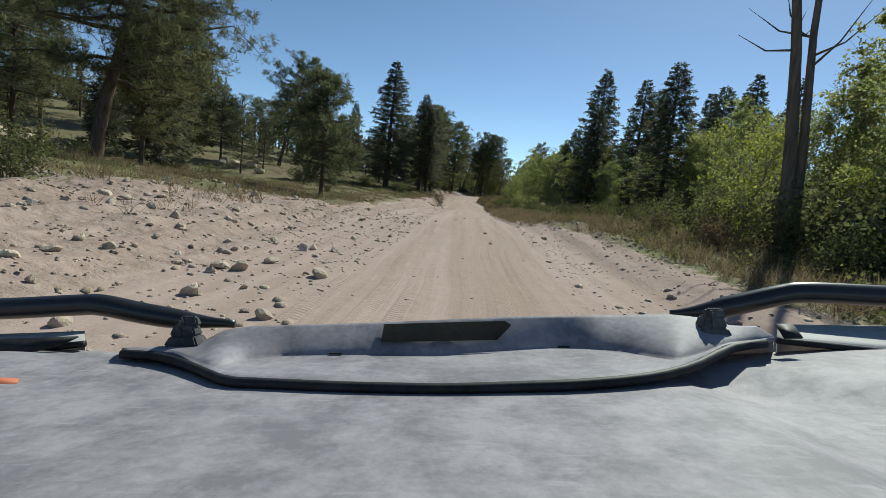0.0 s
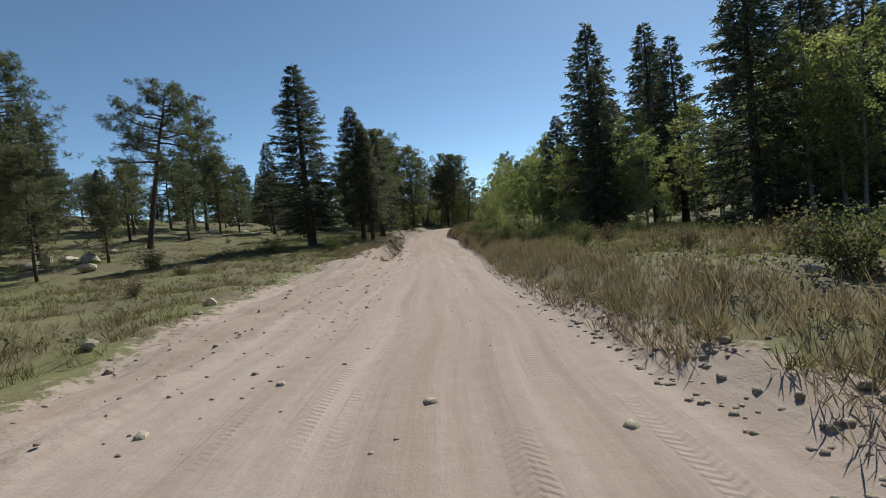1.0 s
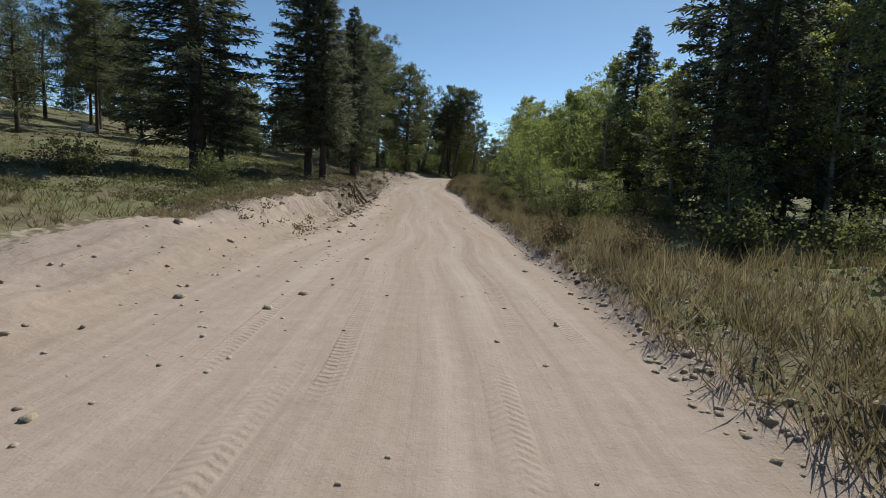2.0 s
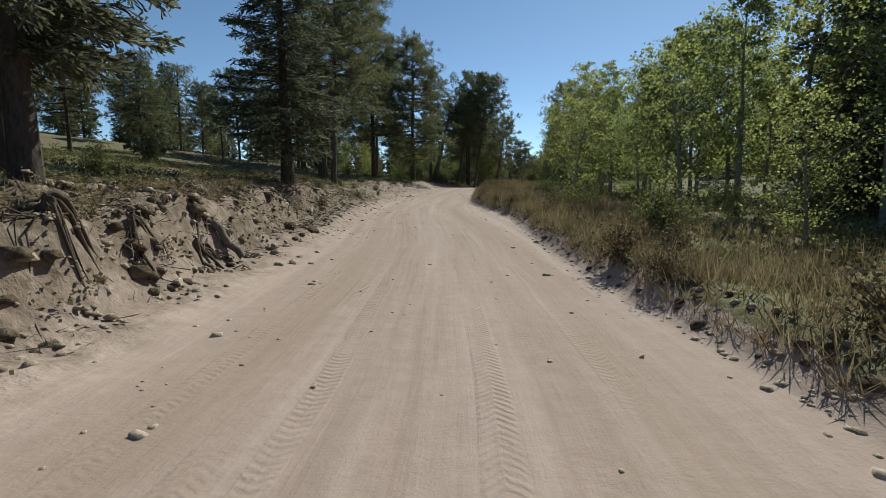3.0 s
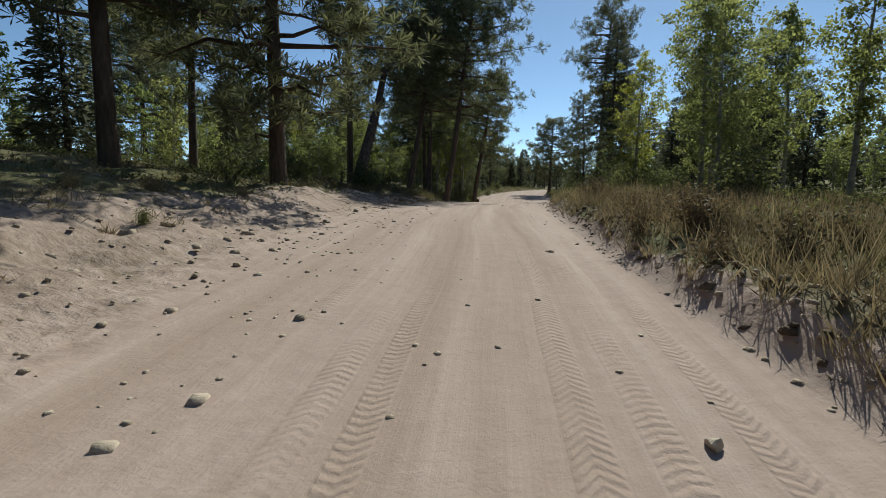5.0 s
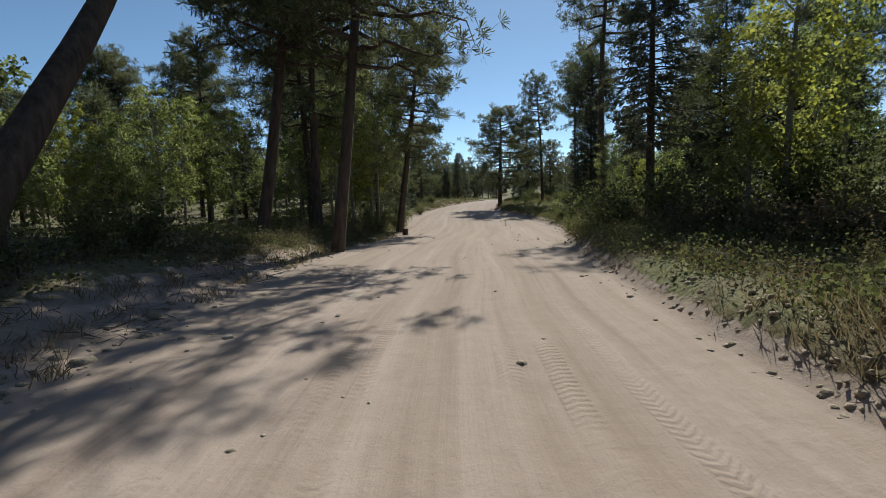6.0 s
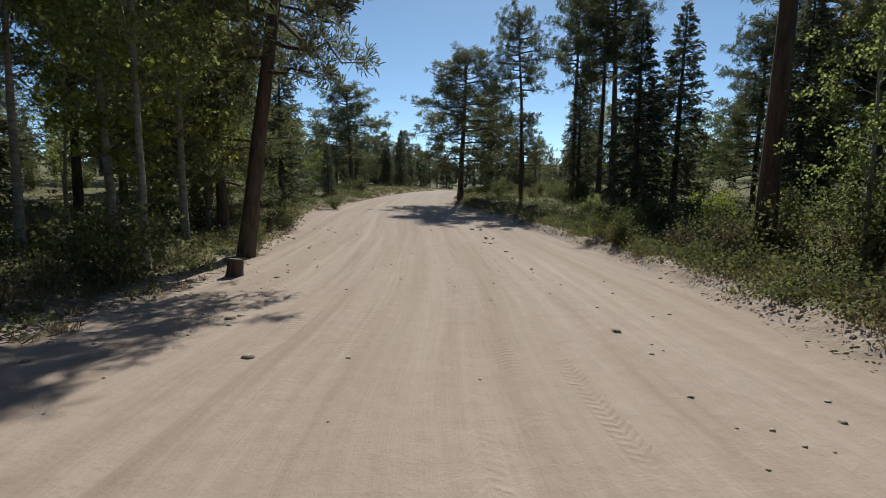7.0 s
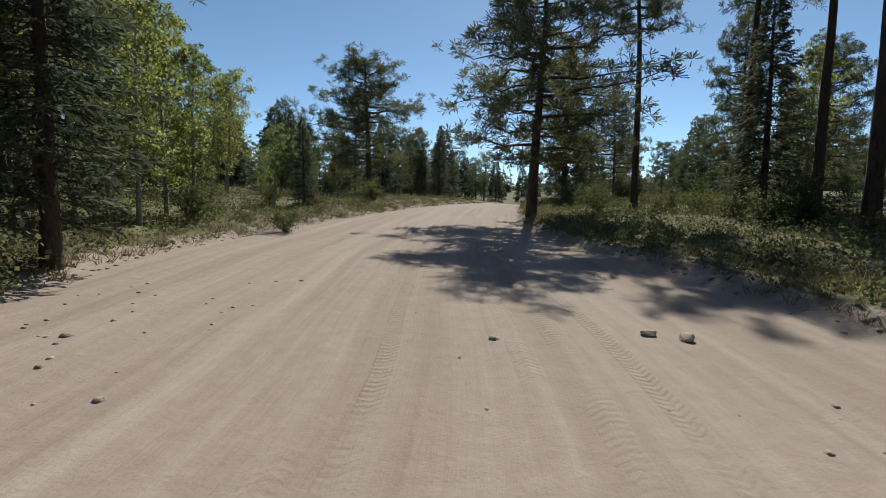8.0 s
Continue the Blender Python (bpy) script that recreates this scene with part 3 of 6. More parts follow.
kind_of("aspen_bare", aspen_meshes, "aspen_tree", TREE, seed=68, tall=8.0, wide=1.9, low=0.42, count=5000, size=0.095)
kind_of("aspen_gold", aspen_meshes, "aspen_tree", TREE, seed=66, tall=7.0, wide=1.5, low=0.16, count=6000, size=0.095, mat=M_YELLOW)
kind_of("sapling", aspen_meshes, "aspen_sapling", ("stem", "foliage"), seed=70, tall=3.0, wide=1.15, low=0.05, count=3600, size=0.06)
kind_of("sapling_gold", aspen_meshes, "aspen_sapling", ("stem", "foliage"), seed=72, tall=3.0, wide=1.15, low=0.05, count=3600, size=0.06, mat=M_YELLOW)
for n in range(3):
    kind_of(f"bush{n}", bush_meshes, "bush", ("stem", "foliage"), seed=80 + n, tall=1.3, wide=0.8 + 0.15 * n, count=1600, size=0.06)
kind_of("scrub", bush_meshes, "scrub_bush", ("stem", "foliage"), seed=86, tall=0.8, wide=0.7, count=1100, mat=M_SAGE, size=0.05)
for n in range(2):
    kind_of(f"pine_far{n}", pine_meshes, "pine_tree", TREE, seed=130 + n, tall=8.0, wide=2.4, bare=0.14, limbs=34, coarse=1.7)
    kind_of(f"spruce_far{n}", spruce_meshes, "spruce_tree", TREE, seed=140 + n, tall=8.0, wide=2.1 - 0.3 * n, bare=0.05, coarse=1.7)
    kind_of(f"aspen_far{n}", aspen_meshes, "aspen_tree", TREE, seed=150 + n, tall=7.0, wide=1.7, low=0.1, count=2600, size=0.16)
L_SPRUCE = "dark blue-green spruce with drooping boughs standing in the woods"
L_PINE = "ponderosa pine with a brown trunk and tufted green needles"
L_ASPEN = "slim aspen with pale bark and bright green leaves"

# ---------------------------------------------------------------- trees and bushes along the road
plant("pine_wide", -14.80, 19.90, 11.5, L_PINE, "pine tree", turn=0)
plant("pine_young", -6.00, 21.90, 5.3, L_PINE, "pine tree")
plant("spruce_near", -7.70, 53.50, 13.3, L_SPRUCE, "spruce tree", fat=1.2)
plant("pine_flat", -19.48, 53.61, 11.9, L_PINE, "pine tree", turn=0, tilt=(0, 9))
plant("pine1", -30.48, 49.45, 10.1, L_PINE, "pine tree")
plant("pine3", -26.58, 47.34, 12.6, L_PINE, "pine tree")
plant("spruce1", -28.56, 54.47, 10.4, L_SPRUCE, "spruce tree")
plant("spruce0", -37.13, 68.37, 11.7, L_SPRUCE, "spruce tree")
plant("pine3", -36.49, 63.32, 16.6, L_PINE, "pine tree")
plant("spruce2", -36.82, 123.36, 16.1, L_SPRUCE, "spruce tree")
plant("pine0", -27.19, 78.01, 8.6, L_PINE, "pine tree")
plant("pine2", -25.39, 82.95, 5.2, L_PINE, "pine tree")
plant("pine2", -38.42, 78.47, 5.9, L_PINE, "pine tree")
plant("pine_dense", -14.76, 22.91, 6.5, L_PINE, "pine tree", turn=60)
plant("pine3", -25.41, 46.01, 7.5, L_PINE, "pine tree")
plant("pine2", -23.20, 48.07, 7.0, L_PINE, "pine tree")
plant("pine1", -25.53, 29.83, 10.1, L_PINE, "pine tree")
plant("pine0", -23.62, 25.82, 9.2, L_PINE, "pine tree")
plant("pine3", -19.41, 71.33, 7.0, L_PINE, "pine tree")
plant("spruce3", -15.03, 69.20, 9.7, L_SPRUCE, "spruce tree")
plant("spruce0", 15.00, 57.00, 17.0, L_SPRUCE, "spruce tree")
plant("spruce3", 19.00, 55.00, 16.0, L_SPRUCE, "spruce tree")
plant("spruce2", 15.57, 38.35, 12.7, L_SPRUCE, "spruce tree")
plant("spruce1", 26.05, 46.14, 15.0, L_SPRUCE, "spruce tree")
plant("spruce0", 28.42, 44.09, 14.3, L_SPRUCE, "spruce tree")
plant("spruce3", 23.42, 63.23, 16.7, L_SPRUCE, "spruce tree")
plant("spruce2", 21.12, 42.09, 12.4, L_SPRUCE, "spruce tree")
plant("spruce1", 20.61, 38.11, 10.8, L_SPRUCE, "spruce tree")
plant("spruce3", 24.00, 50.00, 14.0, L_SPRUCE, "spruce tree")
plant("spruce1", 21.86, 56.08, 15.1, L_SPRUCE, "spruce tree")
plant("aspen0", 13.69, 16.25, 7.4, L_ASPEN, "aspen tree")
plant("aspen1", 11.73, 15.20, 5.5, L_ASPEN, "aspen tree")
plant("sapling_gold", 8.05, 14.13, 3.2, "young aspen with yellowing leaves", "aspen sapling")
plant("sapling", 10.66, 16.18, 3.9, "young aspen thicket with light green leaves", "aspen sapling")
plant("sapling", 9.80, 19.19, 2.0, "young aspen thicket with light green leaves", "aspen sapling")
plant("sapling_gold", 8.88, 11.13, 2.1, "young aspen with yellowing leaves", "aspen sapling")
plant("aspen_gold", 14.88, 26.36, 3.2, "aspen with leaves turning golden yellow", "aspen tree")
plant("aspen0", 15.76, 30.34, 5.8, L_ASPEN, "aspen tree")
plant("aspen0", 11.98, 21.41, 5.5, L_ASPEN, "aspen tree")
plant("aspen2", 17.10, 28.31, 6.8, L_ASPEN, "aspen tree")
plant("aspen2", 16.81, 34.32, 6.7, L_ASPEN, "aspen tree")
plant("aspen2", 14.44, 24.36, 5.3, L_ASPEN, "aspen tree")
plant("aspen1", 16.46, 42.33, 5.4, L_ASPEN, "aspen tree")
plant("aspen2", 13.26, 44.40, 5.4, L_ASPEN, "aspen tree")
plant("aspen1", 10.81, 66.49, 6.9, L_ASPEN, "aspen tree")
plant("aspen2", 11.82, 62.45, 6.8, L_ASPEN, "aspen tree")
plant("aspen0", 12.85, 56.39, 7.0, L_ASPEN, "aspen tree")
plant("aspen2", 14.91, 53.32, 8.3, L_ASPEN, "aspen tree")
plant("aspen0", 15.30, 50.30, 7.9, L_ASPEN, "aspen tree")
plant("aspen1", 16.07, 44.27, 6.9, L_ASPEN, "aspen tree")
plant("aspen2", 16.36, 36.26, 7.5, L_ASPEN, "aspen tree")
plant("aspen0", 16.89, 35.24, 6.5, L_ASPEN, "aspen tree")
plant("aspen1", 18.14, 40.19, 7.4, L_ASPEN, "aspen tree")
plant("sapling", 9.08, 66.55, 4.8, "young aspen thicket with light green leaves", "aspen sapling")
plant("sapling", 9.40, 46.50, 2.3, "young aspen thicket with light green leaves", "aspen sapling")
plant("sapling", 13.33, 42.37, 2.2, "young aspen thicket with light green leaves", "aspen sapling")
plant("sapling", 8.40, 82.50, 2.4, "young aspen thicket with light green leaves", "aspen sapling")
plant("spruce_high", -4.40, 57.80, 11.2, L_SPRUCE, "spruce tree")
plant("spruce_high", -3.60, 57.20, 9.5, L_SPRUCE, "spruce tree", turn=70, fat=0.9)
plant("spruce_near", -3.60, 67.80, 11.0, L_SPRUCE, "spruce tree", turn=200)
plant("spruce1", -9.59, 60.68, 6.9, L_SPRUCE, "spruce tree")
plant("pine1", -19.40, 66.26, 8.0, L_PINE, "pine tree")
plant("pine0", -23.67, 73.34, 13.0, L_PINE, "pine tree")
plant("pine1", -5.30, 83.60, 14.0, L_PINE, "pine tree")
plant("pine0", -4.60, 99.00, 14.5, L_PINE, "pine tree")
plant("pine3", -0.90, 100.50, 13.6, L_PINE, "pine tree", fat=1.2)
plant("pine_lean", 1.05, 108.87, 10.0, L_PINE, "pine tree", turn=0)
plant("pine_tall", 0.75, 110.60, 13.0, L_PINE, "pine tree", fat=0.75)
plant("pine1", 6.35, 115.90, 14.4, L_PINE, "pine tree", fat=0.95, turn=0, tilt=(0, 9))
plant("pine1", 4.20, 118.00, 14.5, L_PINE, "pine tree", turn=0, tilt=(0, 11))
plant("pine2", -13.00, 121.50, 11.9, L_PINE, "pine tree")
plant("pine1", -5.30, 107.00, 12.0, L_PINE, "pine tree")
plant("pine0", -16.86, 105.18, 7.6, L_PINE, "pine tree")
plant("pine1", -10.02, 93.61, 7.5, L_PINE, "pine tree")
plant("pine_flat", -15.95, 92.00, 4.8, L_PINE, "pine tree")
plant("pine3", -25.72, 112.73, 9.4, L_PINE, "pine tree")
plant("pine2", -14.01, 99.09, 6.9, L_PINE, "pine tree")
plant("pine3", -10.65, 94.86, 9.8, L_PINE, "pine tree")
plant("spruce1", -23.27, 91.58, 7.7, L_SPRUCE, "spruce tree")
plant("pine3", -19.90, 97.10, 6.4, L_PINE, "pine tree")
plant("pine0", -14.65, 78.71, 5.7, L_PINE, "pine tree")
plant("pine2", -17.94, 77.79, 6.8, L_PINE, "pine tree")
plant("pine1", -15.35, 93.92, 7.5, L_PINE, "pine tree")
plant("pine_big", -7.10, 88.11, 14.0, L_PINE, "pine tree", turn=60)
plant("pine0", -10.61, 96.59, 12.0, L_PINE, "pine tree")
plant("spruce1", -14.99, 121.09, 7.2, L_SPRUCE, "spruce tree")
plant("pine1", -15.00, 129.00, 13.6, L_PINE, "pine tree")
plant("spruce0", -7.51, 120.49, 8.1, L_SPRUCE, "spruce tree")
plant("spruce3", -9.09, 128.45, 9.9, L_SPRUCE, "spruce tree")
plant("pine2", -19.34, 115.46, 6.3, L_PINE, "pine tree")
plant("pine0", -19.33, 107.44, 7.1, L_PINE, "pine tree")
plant("pine3", -23.85, 77.37, 8.5, L_PINE, "pine tree")
plant("spruce2", 14.68, 65.85, 11.4, L_SPRUCE, "spruce tree")
plant("spruce1", 22.40, 69.65, 12.5, L_SPRUCE, "spruce tree")
plant("spruce0", 13.77, 52.02, 12.0, L_SPRUCE, "spruce tree")
plant("aspen2", 16.70, 82.60, 9.9, L_ASPEN, "aspen tree")
plant("aspen0", 14.10, 92.00, 9.3, L_ASPEN, "aspen tree")
plant("aspen2", 13.30, 85.00, 8.3, L_ASPEN, "aspen tree")
plant("aspen1", 14.80, 80.00, 8.5, L_ASPEN, "aspen tree")
plant("aspen0", 16.60, 105.60, 8.4, L_ASPEN, "aspen tree")
plant("pine3", 34.00, 129.00, 14.0, L_PINE, "pine tree")
plant("pine3", 33.00, 121.00, 12.5, L_PINE, "pine tree")
plant("pine_tall", 18.90, 121.40, 14.3, L_PINE, "pine tree", fat=0.75)
plant("aspen0", 13.71, 75.04, 8.0, L_ASPEN, "aspen tree")
plant("aspen2", 16.10, 76.03, 8.5, L_ASPEN, "aspen tree")
plant("aspen0", 15.17, 68.96, 5.5, L_ASPEN, "aspen tree")
plant("aspen2", 14.64, 70.99, 5.6, L_ASPEN, "aspen tree")
plant("aspen1", 13.52, 79.10, 6.7, L_ASPEN, "aspen tree")
plant("aspen0", 14.73, 76.36, 7.8, L_ASPEN, "aspen tree")
plant("aspen2", 18.50, 79.20, 8.7, L_ASPEN, "aspen tree")
plant("aspen1", 12.43, 77.47, 6.8, L_ASPEN, "aspen tree")
plant("spruce2", 17.86, 70.96, 8.2, L_SPRUCE, "spruce tree")
plant("aspen2", 10.50, 85.23, 7.2, L_ASPEN, "aspen tree")
plant("aspen0", 11.10, 83.17, 6.6, L_ASPEN, "aspen tree")
plant("aspen2", 11.99, 81.10, 6.2, L_ASPEN, "aspen tree")
plant("aspen1", 13.27, 96.27, 6.2, L_ASPEN, "aspen tree")
plant("aspen2", 13.57, 101.31, 6.4, L_ASPEN, "aspen tree")
plant("aspen0", 14.60, 103.60, 7.7, L_ASPEN, "aspen tree")
plant("aspen1", 18.00, 103.34, 7.1, L_ASPEN, "aspen tree")
plant("aspen0", 16.82, 96.37, 7.9, L_ASPEN, "aspen tree")
plant("aspen2", 15.64, 93.38, 7.5, L_ASPEN, "aspen tree")
plant("aspen0", 14.35, 90.45, 5.9, L_ASPEN, "aspen tree")
plant("aspen1", 18.75, 101.27, 5.5, L_ASPEN, "aspen tree")
plant("sapling", 7.44, 56.01, 1.9, "young aspen thicket with light green leaves", "aspen sapling")
plant("sapling", 7.42, 59.02, 2.4, "young aspen thicket with light green leaves", "aspen sapling")
plant("sapling", 8.24, 52.98, 1.7, "young aspen thicket with light green leaves", "aspen sapling")
plant("sapling", 7.31, 60.97, 1.0, "young aspen thicket with light green leaves", "aspen sapling")
plant("sapling", 7.76, 65.03, 0.6, "young aspen thicket with light green leaves", "aspen sapling")
plant("sapling", 7.81, 81.34, 0.7, "young aspen thicket with light green leaves", "aspen sapling")
plant("sapling", 8.99, 78.22, 0.6, "young aspen thicket with light green leaves", "aspen sapling")
plant("sapling", 12.60, 98.69, 2.2, "young aspen thicket with light green leaves", "aspen sapling")
plant("sapling", 9.11, 81.67, 2.1, "young aspen thicket with light green leaves", "aspen sapling")
plant("sapling", 8.34, 68.06, 3.2, "young aspen thicket with light green leaves", "aspen sapling")
plant("sapling", 7.79, 74.13, 4.2, "young aspen thicket with light green leaves", "aspen sapling")
plant("aspen1", 13.72, 67.90, 9.4, L_ASPEN, "aspen tree")
plant("aspen2", 14.27, 61.84, 6.6, L_ASPEN, "aspen tree")
plant("aspen0", 15.23, 59.80, 5.8, L_ASPEN, "aspen tree")
plant("pine_dark", 10.50, 127.30, 11.0, L_PINE, "pine tree", turn=-23, tilt=(0,8))
plant("pine_tall", 6.11, 123.10, 13.0, L_PINE, "pine tree")
plant("aspen_bare", 8.98, 124.58, 5.8, L_ASPEN, "aspen tree")
plant("aspen_bare", 7.09, 125.60, 6.5, L_ASPEN, "aspen tree")
plant("aspen_bare", 7.31, 131.00, 6.0, L_ASPEN, "aspen tree")
plant("aspen_bare", 6.37, 130.85, 5.0, L_ASPEN, "aspen tree")
plant("pine_tall", 8.70, 140.31, 11.0, L_PINE, "pine tree")
plant("aspen0", 0.94, 123.48, 5.2, L_ASPEN, "aspen tree")
plant("aspen2", -3.13, 126.76, 4.5, L_ASPEN, "aspen tree")
plant("aspen0", -1.25, 128.30, 5.6, L_ASPEN, "aspen tree")
plant("aspen1", -4.35, 125.04, 3.3, L_ASPEN, "aspen tree")
plant("pine3", -5.14, 137.86, 10.6, L_PINE, "pine tree")
plant("pine0", 0.78, 130.85, 10.2, L_PINE, "pine tree")
plant("pine1", 5.96, 124.08, 12.0, L_PINE, "pine tree")
plant("aspen2", 9.25, 128.34, 7.5, L_ASPEN, "aspen tree")
plant("pine3", 10.00, 130.90, 10.5, L_PINE, "pine tree")
plant("pine1", 5.65, 135.01, 11.0, L_PINE, "pine tree")
plant("pine1", 6.20, 139.17, 11.0, L_PINE, "pine tree")
plant("spruce3", 12.02, 135.57, 6.6, L_SPRUCE, "spruce tree")
plant("pine_dense", 20.40, 161.30, 9.1, L_PINE, "pine tree", fat=1.3, turn=130)
plant("spruce1", 28.00, 170.00, 6.3, L_SPRUCE, "spruce tree")
plant("spruce0", 49.60, 218.00, 6.8, L_SPRUCE, "spruce tree")
plant("spruce1", 15.40, 167.00, 5.9, L_SPRUCE, "spruce tree")
plant("aspen0", 12.70, 150.00, 4.9, L_ASPEN, "aspen tree")
plant("aspen2", 11.18, 151.24, 5.2, L_ASPEN, "aspen tree")
plant("aspen1", 12.34, 153.00, 4.8, L_ASPEN, "aspen tree")
plant("pine3", 4.61, 156.57, 8.5, L_PINE, "pine tree")
plant("spruce0", 8.16, 157.52, 9.5, L_SPRUCE, "spruce tree")
plant("aspen1", 8.43, 150.02, 7.1, L_ASPEN, "aspen tree")
plant("pine3", 4.37, 152.41, 5.0, L_PINE, "pine tree")
plant("spruce3", 0.39, 164.29, 9.9, L_SPRUCE, "spruce tree")
plant("pine0", 27.03, 176.76, 6.1, L_PINE, "pine tree")
plant("spruce1", 26.54, 170.58, 4.9, L_SPRUCE, "spruce tree")
plant("aspen0", 16.37, 165.44, 4.7, L_ASPEN, "aspen tree")
plant("sapling", 13.84, 159.91, 2.4, "young aspen thicket with light green leaves", "aspen sapling")
plant("pine3", 26.68, 172.16, 6.4, L_PINE, "pine tree")
plant("spruce1", 34.36, 184.93, 6.0, L_SPRUCE, "spruce tree")
plant("pine_dense", 23.40, 143.80, 8.6, L_PINE, "pine tree", fat=1.35)
plant("pine_tall", 27.80, 143.80, 11.7, L_PINE, "pine tree", fat=0.75)
plant("pine_tall", 29.20, 140.30, 12.0, L_PINE, "pine tree", fat=0.75)
plant("pine3", 33.00, 157.50, 9.6, L_PINE, "pine tree")
plant("spruce1", 23.70, 129.50, 7.6, L_SPRUCE, "spruce tree")
plant("spruce_tall", 16.50, 115.10, 11.0, L_SPRUCE, "spruce tree", fat=0.8)
plant("pine3", 34.10, 144.92, 8.3, L_PINE, "pine tree", fat=0.7)
plant("pine2", 40.53, 153.45, 5.2, L_PINE, "pine tree")
plant("spruce1", 30.00, 133.47, 9.4, L_SPRUCE, "spruce tree")
plant("pine3", 31.61, 130.58, 8.1, L_PINE, "pine tree")
plant("spruce1", 28.18, 126.70, 8.0, L_SPRUCE, "spruce tree")
plant("pine1", 29.34, 124.96, 9.0, L_PINE, "pine tree")
plant("spruce1", 42.57, 134.79, 10.2, L_SPRUCE, "spruce tree")
plant("aspen1", 31.98, 140.30, 5.5, L_ASPEN, "aspen tree")
plant("pine_tall", 29.28, 137.99, 12.0, L_PINE, "pine tree", fat=0.8)
plant("pine_tall", 28.54, 136.10, 12.0, L_PINE, "pine tree")
plant("aspen2", 18.36, 119.60, 3.5, L_ASPEN, "aspen tree")
plant("sapling_gold", 19.27, 118.18, 2.3, "young aspen with yellowing leaves", "aspen sapling")
plant("sapling_gold", 20.10, 123.34, 1.3, "young aspen with yellowing leaves", "aspen sapling")
plant("sapling", 19.68, 126.79, 1.2, "young aspen thicket with light green leaves", "aspen sapling")
# yellow leaves, picked brighter so the colour carries sunlight this crown lacks
plant("aspen_gold", 14.87, 109.07, 6.4, "aspen with leaves turning golden yellow", "aspen tree")
plant("aspen0", 14.43, 109.57, 4.3, L_ASPEN, "aspen tree", fat=1.2)
plant("aspen2", 21.39, 113.30, 5.5, L_ASPEN, "aspen tree")
plant("aspen0", 21.63, 112.55, 6.3, L_ASPEN, "aspen tree")
plant("aspen1", 19.67, 108.92, 5.0, L_ASPEN, "aspen tree")
plant("pine3", 32.30, 156.06, 6.0, L_PINE, "pine tree")
plant("pine2", 34.01, 153.41, 6.4, L_PINE, "pine tree")
plant("pine0", 47.72, 164.88, 5.0, L_PINE, "pine tree")
plant("spruce3", 28.90, 139.32, 6.9, L_SPRUCE, "spruce tree")
plant("pine3", 38.48, 144.34, 7.3, L_PINE, "pine tree")
plant("bush2", 14.40, 114.26, 1.9, "leafy green bush on the road verge", "bush")
plant("bush1", 14.61, 112.12, 2.0, "leafy green bush on the road verge", "bush")
plant("bush2", 15.06, 110.43, 2.0, "leafy green bush on the road verge", "bush")
plant("bush0", 15.10, 108.86, 1.9, "leafy green bush on the road verge", "bush")
plant("bush2", 15.65, 108.16, 1.8, "leafy green bush on the road verge", "bush")
plant("bush1", 17.59, 117.73, 1.6, "leafy green bush on the road verge", "bush")
plant("bush0", 18.51, 119.54, 1.4, "leafy green bush on the road verge", "bush")
plant("bush2", 17.75, 115.53, 1.8, "leafy green bush on the road verge", "bush")
plant("bush1", 24.06, 122.81, 1.5, "leafy green bush on the road verge", "bush")
plant("bush2", 22.33, 127.74, 1.5, "leafy green bush on the road verge", "bush")
plant("bush0", 24.58, 124.76, 1.2, "leafy green bush on the road verge", "bush")
plant("bush1", -0.69, 117.70, 1.2, "leafy green bush on the road verge", "bush")
plant("bush0", 0.57, 119.42, 1.1, "leafy green bush on the road verge", "bush")
plant("bush2", 4.71, 119.33, 0.9, "leafy green bush on the road verge", "bush")
plant("pine3", 29.57, 125.55, 5.8, L_PINE, "pine tree")
plant("pine0", 30.34, 121.15, 8.0, L_PINE, "pine tree")
plant("spruce1", 31.06, 118.84, 8.0, L_SPRUCE, "spruce tree")
plant("pine3", 31.21, 123.44, 8.0, L_PINE, "pine tree")
plant("spruce0", 31.44, 121.22, 9.0, L_SPRUCE, "spruce tree")
plant("pine3", -8.34, 124.34, 6.0, L_PINE, "pine tree")
plant("pine3", -10.12, 137.22, 6.8, L_PINE, "pine tree")
plant("spruce1", -9.91, 141.36, 8.1, L_SPRUCE, "spruce tree")
plant("pine0", -10.71, 137.39, 8.1, L_PINE, "pine tree")
plant("pine3", -5.41, 136.05, 10.3, L_PINE, "pine tree")
plant("pine3", -1.33, 141.26, 11.5, L_PINE, "pine tree")
plant("aspen0", 0.47, 122.07, 5.1, L_ASPEN, "aspen tree")
plant("aspen2", 2.79, 123.55, 4.7, L_ASPEN, "aspen tree")
plant("sapling", 5.54, 124.90, 4.0, "young aspen thicket with light green leaves", "aspen sapling")
plant("pine0", 9.19, 142.63, 11.0, L_PINE, "pine tree")
plant("pine3", 8.06, 136.55, 11.0, L_PINE, "pine tree")
plant("spruce1", 6.53, 148.04, 6.4, L_SPRUCE, "spruce tree")
plant("aspen0", 12.07, 150.20, 4.4, L_ASPEN, "aspen tree")
plant("sapling", 10.09, 144.47, 3.0, "young aspen thicket with light green leaves", "aspen sapling")
plant("spruce3", 14.78, 157.84, 4.5, L_SPRUCE, "spruce tree")
plant("aspen1", 16.23, 157.26, 3.7, L_ASPEN, "aspen tree")
plant("scrub", 12.82, 108.99, 0.9, "dry brown scrub bush on the bank", "bush")
plant("scrub", 12.51, 107.52, 0.9, "dry brown scrub bush on the bank", "bush")
plant("scrub", 12.65, 106.64, 0.9, "dry brown scrub bush on the bank", "bush")
plant("scrub", 12.61, 106.02, 0.8, "dry brown scrub bush on the bank", "bush")
